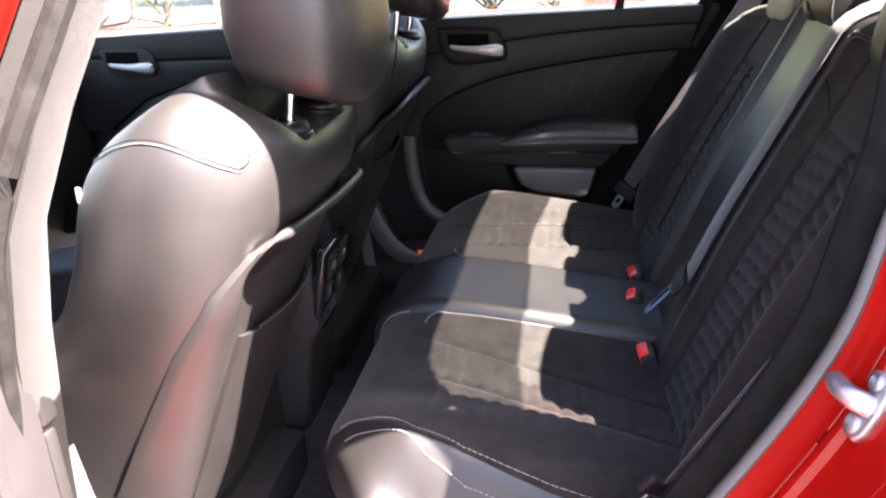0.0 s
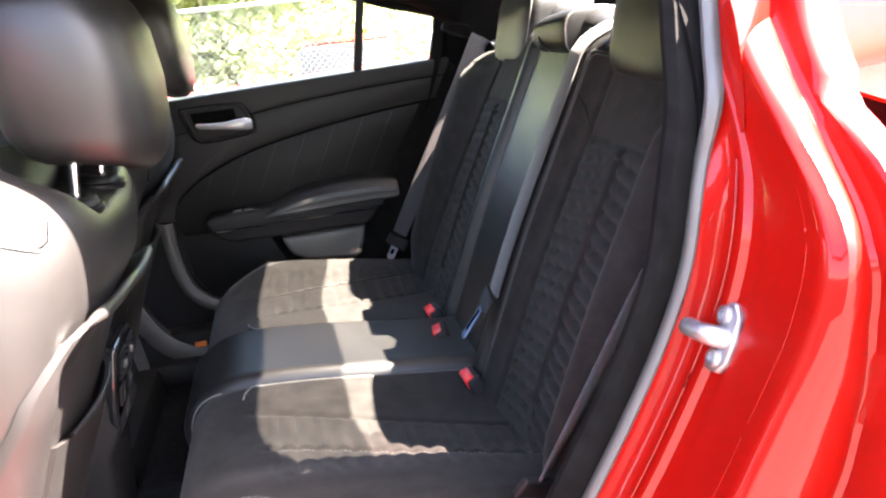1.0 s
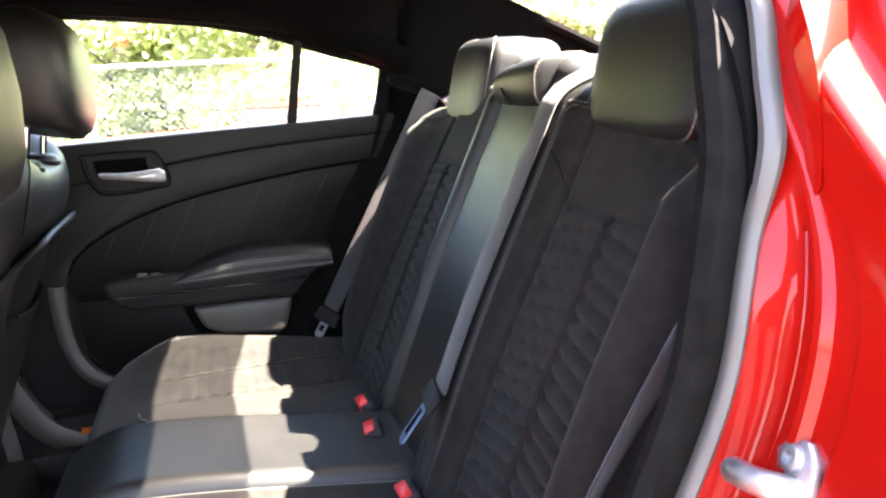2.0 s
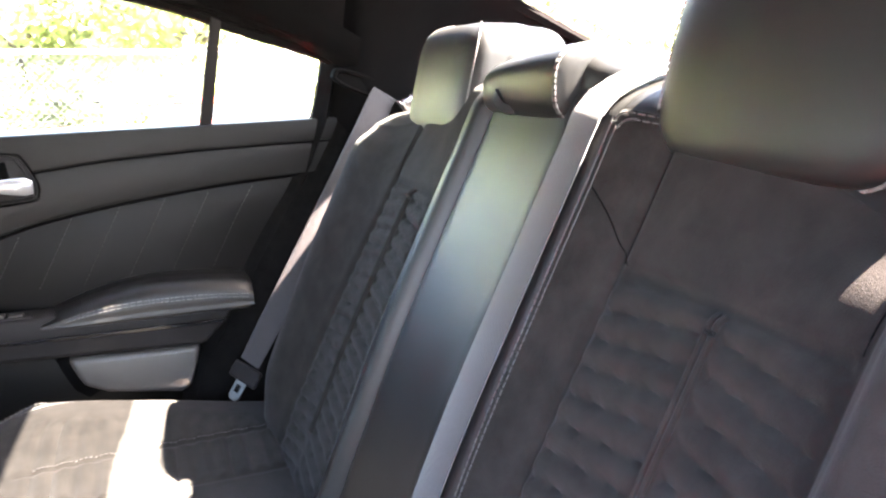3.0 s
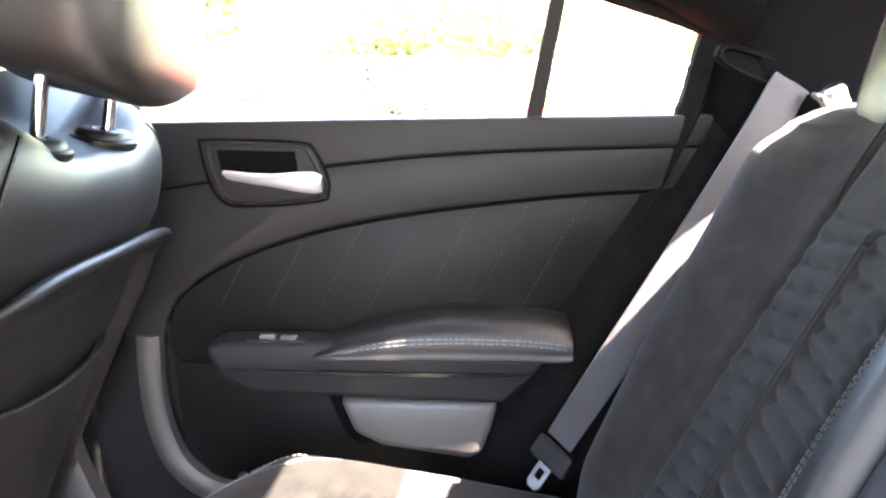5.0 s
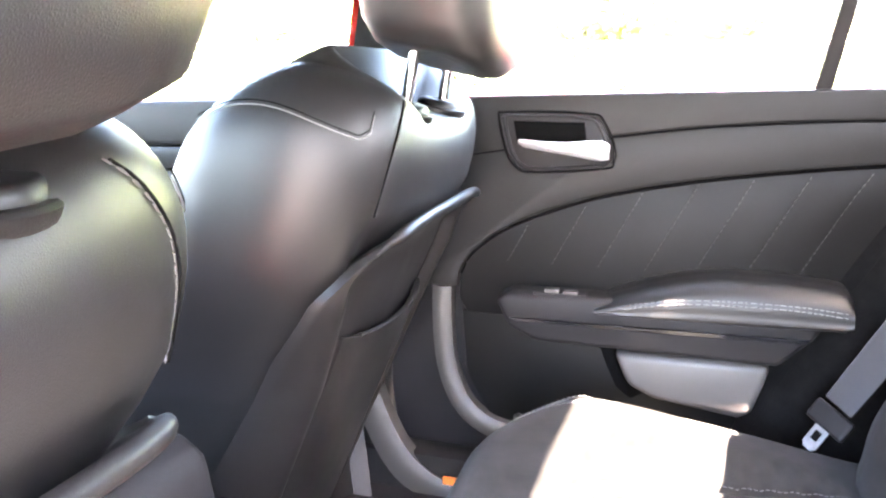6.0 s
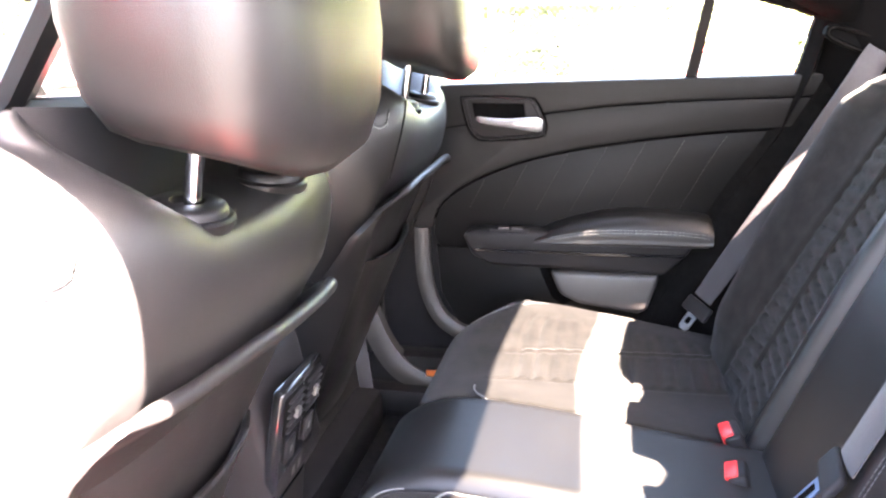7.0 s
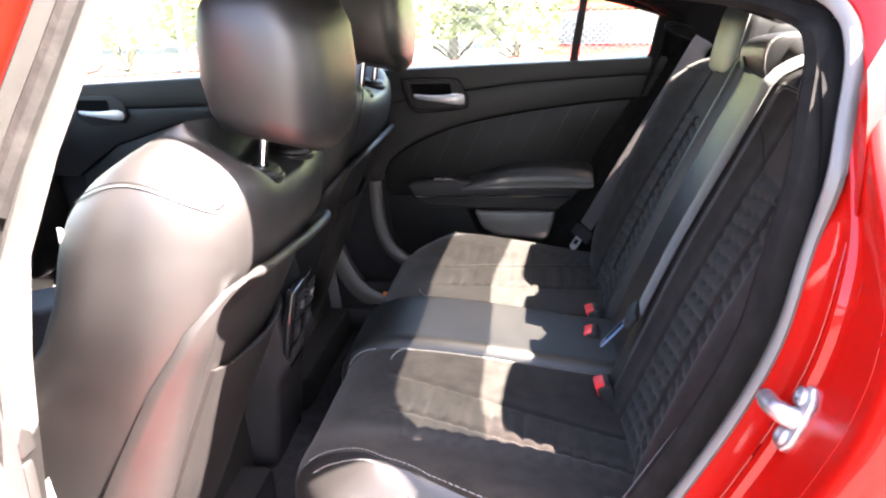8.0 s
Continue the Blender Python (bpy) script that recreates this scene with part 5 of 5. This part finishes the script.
for y0 in (-0.060, 0.004):
    v = pp("vent", prism([(y0, 0.075), (y0 + 0.056, 0.075), (y0 + 0.056, 0.022), (y0, 0.022)], 0.010, 0.014, 0.002, 1, "yz"), SEAM_AND_SHADE, face, "louvred air vent")
    for k in range(5):
        pp("slat", box((0.012, y0 + 0.003, 0.026 + k * 0.0105), (0.018, y0 + 0.053, 0.0285 + k * 0.0105), 0.0008, 1), PLASTIC, face)
    pp("vent_tab", box((0.016, y0 + 0.022, 0.040), (0.022, y0 + 0.034, 0.054), 0.002, 2), SATIN, face)
    pp("heater_switch", box((0.012, y0 + 0.012, -0.024), (0.016, y0 + 0.042, 0.010), 0.002, 2), PLASTIC, face)
    pp("switch_mark", box((0.0155, y0 + 0.024, -0.010), (0.0166, y0 + 0.030, -0.001), 0.0, 1), STITCH, face)
pp("charging_port", box((0.012, -0.022, -0.066), (0.015, 0.022, -0.036), 0.003, 2), PLASTIC, face)
for y0 in (-0.016, 0.004):
    pp("port_mark", box((0.0145, y0, -0.058), (0.0156, y0 + 0.010, -0.045), 0, 1), SATIN, face)

# ---- far front door, dashboard, mirror ----
fdoor = thing("front_door", (-0.6, 0.74, 0.3), "closed front passenger door with chrome handle", "car door")
fo = [(-1.40, 0.93), (-1.06, 0.955), (-0.6, 0.975), (-0.20, 0.985), (-0.20, 0.34), (-1.35, 0.34)]
part("door_core", prism(fo, 0.73, 0.82, 0.004), PLASTIC, fdoor)
part("door_skin", prism(fo, 0.82, 0.90, 0.03, 3), PAINT, fdoor, "glossy red outer door skin")
part("belt_pad", prism([(-1.30, 0.94), (-1.06, 0.955), (-0.6, 0.975), (-0.20, 0.985), (-0.20, 0.92), (-0.5, 0.90), (-0.78, 0.895), (-1.06, 0.905), (-1.30, 0.90)], 0.695, 0.73, 0.009, 3), PANEL, fdoor)
part("upper_trim", prism([(-1.30, 0.898), (-1.06, 0.903), (-0.78, 0.893), (-0.5, 0.898), (-0.20, 0.918), (-0.20, 0.88), (-0.45, 0.875), (-0.65, 0.853), (-0.85, 0.79), (-0.98, 0.70), (-1.30, 0.70)], 0.70, 0.732, 0.005, 2), PANEL, fdoor)
part("insert_panel", prism([(-0.20, 0.876), (-0.45, 0.871), (-0.65, 0.849), (-0.85, 0.786), (-0.97, 0.70), (-0.97, 0.42), (-0.20, 0.42)], 0.708, 0.734, 0.004, 2), PANEL, fdoor)
part("armrest", box((-0.85, 0.62, 0.62), (-0.30, 0.72, 0.70), 0.02, 3), LEATHER, fdoor, "padded armrest")
bz = part("handle_bezel", prism([(-0.966, 0.925), (-0.94, 0.932), (-0.83, 0.930), (-0.805, 0.915), (-0.795, 0.872), (-0.81, 0.852), (-0.90, 0.845), (-0.945, 0.865)], 0.690, 0.71, 0.004, 2), PLASTIC, fdoor)
# near-black sheet for the shade behind this handle; the bezel stays solid
part("handle_recess", prism([(-0.945, 0.920), (-0.85, 0.920), (-0.845, 0.89), (-0.92, 0.88), (-0.945, 0.89)], 0.6885, 0.694, 0.001, 1), SEAM_AND_SHADE, bz)
rings = []
for x, z, h, y in ((-0.935, 0.888, 0.003, 0.685), (-0.925, 0.886, 0.006, 0.678), (-0.895, 0.884, 0.007, 0.670), (-0.86, 0.882, 0.009, 0.666), (-0.83, 0.881, 0.013, 0.666), (-0.81, 0.880, 0.0145, 0.668), (-0.80, 0.878, 0.010, 0.674)):
    rings.append([(x, y + 0.006 * math.cos(a), z + h * math.sin(a)) for a in (2 * math.pi * k / 16 for k in range(16))])
part("door_handle", loft(rings), SILVER, bz, "satin chrome pull handle")
bm = bmesh.new()
for f in ([(-1.04, 0.72, 0.965), (-0.18, 0.712, 0.985), (-0.14, 0.63, 1.245), (-0.42, 0.628, 1.252), (-0.75, 0.64, 1.225)],):
    a = [bm.verts.new(q) for q in f]
    b = [bm.verts.new((x, y + 0.004, z)) for x, y, z in f]
    bm.faces.new(a)
    bm.faces.new(b[::-1])
    for i in range(len(a)):
        j = (i + 1) % len(a)
        bm.faces.new((a[i], b[i], b[j], a[j]))
g = part("window_pane", bm, GLASS, fdoor, "clear window glass")
g.visible_shadow = False
mm = Matrix.Translation((-1.085, 0.930, 1.020)) @ Matrix.Rotation(radians(-38), 4, "Z")


def turned(bm):
    bmesh.ops.transform(bm, matrix=mm, verts=bm.verts)
    return bm


mirror = part("wing_mirror", turned(pillow(-0.055, 0, 0, 0.066, 0.108, 0.068, 0.6)), PAINT, fdoor, "red wing mirror housing")
part("mirror_rim", turned(prism([(-0.098, -0.046), (-0.090, 0.052), (-0.070, 0.062), (0.075, 0.062), (0.098, 0.046), (0.098, -0.030), (0.078, -0.056), (-0.070, -0.062)], -0.012, 0.012, 0.006, 2, "yz")), PLASTIC, mirror, "black mirror rim")
part("mirror_glass", turned(prism([(-0.088, -0.040), (-0.081, 0.045), (-0.066, 0.053), (0.068, 0.053), (0.088, 0.040), (0.088, -0.026), (0.070, -0.048), (-0.064, -0.053)], 0.008, 0.0145, 0.001, 1, "yz")), CHROME, mirror, "silvered mirror glass")
part("mirror_arm", tube([(-1.03, 0.74, 0.965), (-1.05, 0.83, 0.985), (-1.06, 0.90, 1.0)], 0.02, 8), PLASTIC, fdoor)

ndoor = thing("front_door", (-0.6, -0.74, 0.3), "closed red driver door with black inner trim", "car door")
part("door_core", prism(fo, -0.82, -0.73, 0.004), PLASTIC, ndoor)
part("door_skin", prism(fo, -0.90, -0.82, 0.03, 3), PAINT, ndoor, "glossy red outer door skin")
part("upper_trim", prism([(-1.30, 0.94), (-0.6, 0.973), (-0.20, 0.983), (-0.20, 0.72), (-1.30, 0.72)], -0.73, -0.70, 0.008, 3), PANEL, ndoor)
part("insert_panel", prism([(-1.28, 0.717), (-0.20, 0.717), (-0.20, 0.38), (-1.25, 0.38)], -0.73, -0.71, 0.006, 2), PANEL, ndoor)
part("armrest", box((-0.85, -0.72, 0.62), (-0.30, -0.62, 0.70), 0.02, 3), LEATHER, ndoor, "padded armrest")
rim = [(-1.04, -0.72, 0.965), (-0.75, -0.60, 1.225), (-0.42, -0.575, 1.252), (-0.14, -0.575, 1.245), (-0.18, -0.712, 0.985)]
part("window_frame", tube(rim, 0.016, 8), RUBBER, ndoor, "black window frame")
bm = bmesh.new()
a = [bm.verts.new(q) for q in rim]
b = [bm.verts.new((x, y - 0.004, z)) for x, y, z in rim]
bm.faces.new(a)
bm.faces.new(b[::-1])
for i in range(len(a)):
    j = (i + 1) % len(a)
    bm.faces.new((a[i], b[i], b[j], a[j]))
g = part("window_pane", bm, GLASS, ndoor, "clear window glass")
g.visible_shadow = False

dash = thing("dashboard", (-1.2, 0, 0.5), "black moulded dashboard with end vent", "dashboard")
part("dash_body", sheet(14, 30, lambda u, v: (-1.03 - 0.55 * u, -0.70 + 1.4 * v, 0.60 + 0.34 * math.sin(min(1, u * 3.0) * math.pi / 2) ** 0.6 + 0.02 * math.sin(v * math.pi) - 0.02 * u), (-0.12, 0, -0.3)), PANEL, dash)
part("dash_end", box((-1.30, 0.56, 0.42), (-1.065, 0.735, 0.925), 0.03, 3), PANEL, dash)
part("footwell", box((-1.75, -0.72, 0.2), (-1.60, 0.72, 0.9), 0.02), CARPET, dash)
for y in (0.60, 0.16, -0.16, -0.60):
    o = [[(-1.055 + dx, y + math.cos(a) * r * 1.15, 0.86 + math.sin(a) * r) for a in (2 * math.pi * k / 24 for k in range(24))] for dx, r in ((-0.04, 0.060), (0.012, 0.060), (0.018, 0.055), (0.010, 0.050), (-0.01, 0.048))]
    vt = part("vent_bezel", loft(o, cap=False), PLASTIC, dash, "rounded dashboard vent")
    for k in range(5):
        part("slat", box((-1.06, y - 0.048, 0.826 + k * 0.016), (-1.05, y + 0.048, 0.830 + k * 0.016), 0.001, 1), SATIN, vt)
    part("vent_back", box((-1.075, y - 0.05, 0.81), (-1.068, y + 0.05, 0.91), 0.002, 1), SEAM_AND_SHADE, vt)
ws = part("windscreen", sheet(6, 12, lambda u, v: (-1.75 + 1.0 * u, (2 * v - 1) * (0.72 - 0.12 * u), 0.93 + 0.36 * u - 0.03 * (2 * v - 1) ** 2), (0, 0, 0.005)), GLASS, car, "clear windscreen")
ws.visible_shadow = False
part("bonnet", sheet(8, 12, lambda u, v: (-3.0 + 1.28 * u, (2 * v - 1) * 0.85, 0.78 + 0.15 * u + 0.03 * math.cos((2 * v - 1) * 1.5)), (0, 0, -0.03)), PAINT, car, "red bonnet")


# ---- the car's outer panels and wheels ----
def ring_at(x, y, z, rad, n=28):
    return [(x + math.cos(a) * rad, y, z + math.sin(a) * rad) for a in (2 * math.pi * k / n for k in range(n))]


arch = [(-2.15 + 0.40 * math.cos(a), 0.34 + 0.40 * math.sin(a)) for a in (math.pi * k / 12 for k in range(13))]
fender = [(-3.0, 0.28), (-3.04, 0.55), (-2.98, 0.74), (-2.3, 0.82), (-1.42, 0.90), (-1.38, 0.34)] + arch
for s in (1, -1):
    part("front_fender", prism(fender, min(s * 0.80, s * 0.90), max(s * 0.80, s * 0.90), 0.02, 2), PAINT, car, "glossy red front fender")
    for x in (-2.15, 1.22):
        y = s * (0.80 if x < 0 else 0.85)
        wh = part("wheel", loft([ring_at(x, y - 0.10, 0.34, 0.24), ring_at(x, y - 0.115, 0.34, 0.30), ring_at(x, y - 0.09, 0.34, 0.34), ring_at(x, y + 0.09, 0.34, 0.34), ring_at(x, y + 0.115, 0.34, 0.30), ring_at(x, y + 0.10, 0.34, 0.24)]), RUBBER, car, "black rubber tyre")
        part("rim", loft([ring_at(x, y - 0.098, 0.34, 0.235), ring_at(x, y + 0.098, 0.34, 0.235)]), STEEL, wh, "grey alloy rim")
        for k in range(5):
            a = 2 * math.pi * k / 5
            part("spoke", tube([(x + math.cos(a) * 0.05, y + s * 0.104, 0.34 + math.sin(a) * 0.05), (x + math.cos(a) * 0.22, y + s * 0.100, 0.34 + math.sin(a) * 0.22)], [0.028, 0.020], 6), SILVER, wh)
    part("tail_lamp", box((1.93, min(s * 0.45, s * 0.85), 0.80), (1.97, max(s * 0.45, s * 0.85), 0.90), 0.012), RED_BUTTON, car, "red tail lamp")
    part("head_lamp", box((-3.07, min(s * 0.50, s * 0.84), 0.62), (-3.0, max(s * 0.50, s * 0.84), 0.70), 0.012), GLOSS, car, "dark head lamp")
part("rear_bumper", box((1.88, -0.86, 0.30), (1.96, 0.86, 1.04), 0.03, 3), PAINT, car, "red rear end")
part("front_bumper", box((-3.06, -0.88, 0.26), (-2.96, 0.88, 0.78), 0.03, 3), PAINT, car, "red front bumper")
part("cowl", box((-1.80, -0.82, 0.84), (-1.68, 0.82, 0.925), 0.015, 2), PLASTIC, car, "black plastic cowl below the windscreen")
part("engine_bay", box((-2.95, -0.76, 0.22), (-1.74, 0.76, 0.72), 0.02), PLASTIC, car)

# ---- outside: fence, trees, parked cars ----
GALV = material("galvanised wire", (0.42, 0.43, 0.43), 0.5, 0.6, mottle=0.2, mottle_scale=20)
BARK = material("grey brown bark", (0.12, 0.095, 0.07), 0.95, grain=1.0, grain_scale=30, mottle=0.4, mottle_scale=12)
LEAF = leaf_material("sunlit green leaves", (0.12, 0.145, 0.06), (0.50, 0.53, 0.27))
FZ = lerp_table(FALL, 8.0)
fence = thing("chain_link_fence", (1.0, 8.0, FZ), "grey chain-link fence with steel posts", "fence")
FX0, FX1, FH = -16.0, 20.0, 1.75
for k in range(13):
    x = FX0 + 3.0 * k
    part("post", tube([(x, 8.0, FZ), (x, 8.0, FZ + 1.84)], 0.03, 8), GALV, fence)
part("top_rail", tube([(FX0, 8.0, FZ + FH), (FX1, 8.0, FZ + FH)], 0.021, 8), GALV, fence)
bm = bmesh.new()
pitch = 0.075
n = int((FX1 - FX0) / pitch)
for k in range(-int(FH / pitch), n):
    for sgn in (1, -1):
        xa = FX0 + k * pitch if sgn > 0 else FX0 + k * pitch + FH
        xb = xa + sgn * FH
        w = 0.0014
        bm.faces.new([bm.verts.new(q) for q in ((xa - w, 8.0, FZ), (xa + w, 8.0, FZ), (xb + w, 8.0, FZ + FH), (xb - w, 8.0, FZ + FH))])
tagged(part("wire_mesh", bm, GALV, fence), kind="stuff")


def tree(at, height, spread, leaves, seed, label):
    rnd = random.Random(seed)
    t = thing("tree", at, label, "tree", "trees behind the lot")
    base = Vector(at)
    trunk = [base + Vector((0.08 * rnd.uniform(-1, 1) * k, 0.08 * rnd.uniform(-1, 1) * k, height * 0.62 * k / 5)) for k in range(6)]
    part("trunk", tube(smooth_line(trunk, 3), [0.14 * height / 6 * (1 - 0.8 * i / 15) for i in range(16)], 8), BARK, t)
    tips = []
    for k in range(16):
        s0 = trunk[rnd.randrange(0, 6)] + Vector((0, 0, 0.25))
        a = rnd.uniform(0, 2 * math.pi)
        e = s0 + Vector((math.cos(a) * spread * rnd.uniform(0.4, 1), math.sin(a) * spread * rnd.uniform(0.4, 1), height * rnd.uniform(0.02, 0.30)))
        part("limb", tube([s0, s0.lerp(e, 0.5) + Vector((0, 0, 0.12)), e], [0.045, 0.03, 0.012], 6), BARK, t)
        tips += [s0.lerp(e, f) for f in (0.5, 0.75, 1.0)]
    tips += [trunk[-1] + Vector((0, 0, height * f)) for f in (0.1, 0.2, 0.33)]
    verts, faces = [], []
    for k in range(leaves):
        q = tips[rnd.randrange(len(tips))] + Vector((rnd.gauss(0, 1), rnd.gauss(0, 1), rnd.gauss(0, 0.8))) * spread * 0.19
        if q.z < 0.05:
            continue
        d = Vector((rnd.uniform(-1, 1), rnd.uniform(-1, 1), rnd.uniform(-0.6, 0.6))).normalized()
        s1 = d.cross(Vector((rnd.uniform(-1, 1), rnd.uniform(-1, 1), rnd.uniform(-1, 1)))).normalized()
        L, W = rnd.uniform(0.12, 0.22), rnd.uniform(0.05, 0.09)
        n = len(verts)
        verts += [tuple(v) for v in (q, q + d * L * 0.5 + s1 * W, q + d * L, q + d * L * 0.5 - s1 * W)]
        faces.append((n, n + 1, n + 2, n + 3))
    me = bpy.data.meshes.new("crown")
    me.from_pydata(verts, [], faces)
    finish("crown", me, LEAF, t)
    return t


seeds = [tree((-4.0, 12.4, lerp_table(FALL, 12.4)), 4.6, 1.9, 6500, 3, "dense leafy green tree"), tree((1.5, 14.5, lerp_table(FALL, 14.5)), 6.0, 2.3, 7000, 5, "tall leafy green tree"), tree((6.5, 12.2, lerp_table(FALL, 12.2)), 3.0, 1.7, 6000, 8, "low bushy green shrub")]
rnd = random.Random(11)
for k in range(24):
    src = seeds[(k * 2 + k // 5) % 3]
    if k < 15:
        p = (-17 + 2.5 * k + rnd.uniform(-0.8, 0.8), 16 + rnd.uniform(0, 2.5), 0)
    else:
        p = (-20 + 4.8 * (k - 15) + rnd.uniform(-1, 1), 22 + rnd.uniform(0, 4), 0)
    copy_thing(src, Matrix.Translation((p[0], p[1], lerp_table(FALL, p[1]))) @ Matrix.Rotation(rnd.uniform(0, 6.28), 4, "Z"))


def parked_car(at, turn, mat, label):
    c = thing("parked_car", at, label, "car", "parked cars")
    m = Matrix.Translation(at) @ Matrix.Rotation(radians(turn), 4, "Z")
    def put(name, bm, mt, parent, lab=""):
        bmesh.ops.transform(bm, matrix=m, verts=bm.verts)
        return part(name, bm, mt, parent, lab)
    side = [(-2.2, 0.35), (-2.25, 0.6), (-2.15, 0.85), (-1.3, 0.95), (1.9, 0.95), (2.2, 0.85), (2.28, 0.6), (2.2, 0.35)]
    put("body", prism(side, -0.88, 0.88, 0.10, 3), mat, c)
    put("cabin", prism([(-1.2, 0.94), (-0.55, 1.42), (0.95, 1.44), (1.65, 0.94)], -0.72, 0.72, 0.12, 3), GLOSS, c, "dark glazed cabin")
    put("roof", prism([(-0.5, 1.425), (-0.4, 1.465), (0.85, 1.475), (0.95, 1.435)], -0.66, 0.66, 0.015, 2), mat, c)
    for x in (-1.4, 1.4):
        for y in (-0.80, 0.80):
            ring = lambda r, yy: [(x + math.cos(a) * r, yy, 0.33 + math.sin(a) * r) for a in (2 * math.pi * k / 24 for k in range(24))]
            w = put("wheel", loft([ring(0.26, y - 0.11), ring(0.33, y - 0.09), ring(0.33, y + 0.09), ring(0.26, y + 0.11)]), RUBBER, c)
            put("rim", loft([ring(0.20, y - 0.113), ring(0.20, y + 0.113)]), STEEL, w)
    for y in (-0.62, 0.62):
        put("tail_light", box((-2.285, y - 0.16, 0.70), (-2.20, y + 0.16, 0.82), 0.02), RED_BUTTON, c)
    return c


WHITE_PAINT = material("white car paint", (0.75, 0.75, 0.74), 0.3, coat=1.0, mottle=0.04)
parked_car((1.35, 11.6, lerp_table(FALL, 11.6)), 82, PAINT, "red car parked behind the fence")
parked_car((4.3, 11.8, lerp_table(FALL, 11.8)), 84, WHITE_PAINT, "white car parked behind the fence")
parked_car((-3.0, 11.4, lerp_table(FALL, 11.4)), 86, WHITE_PAINT, "white car parked behind the fence")
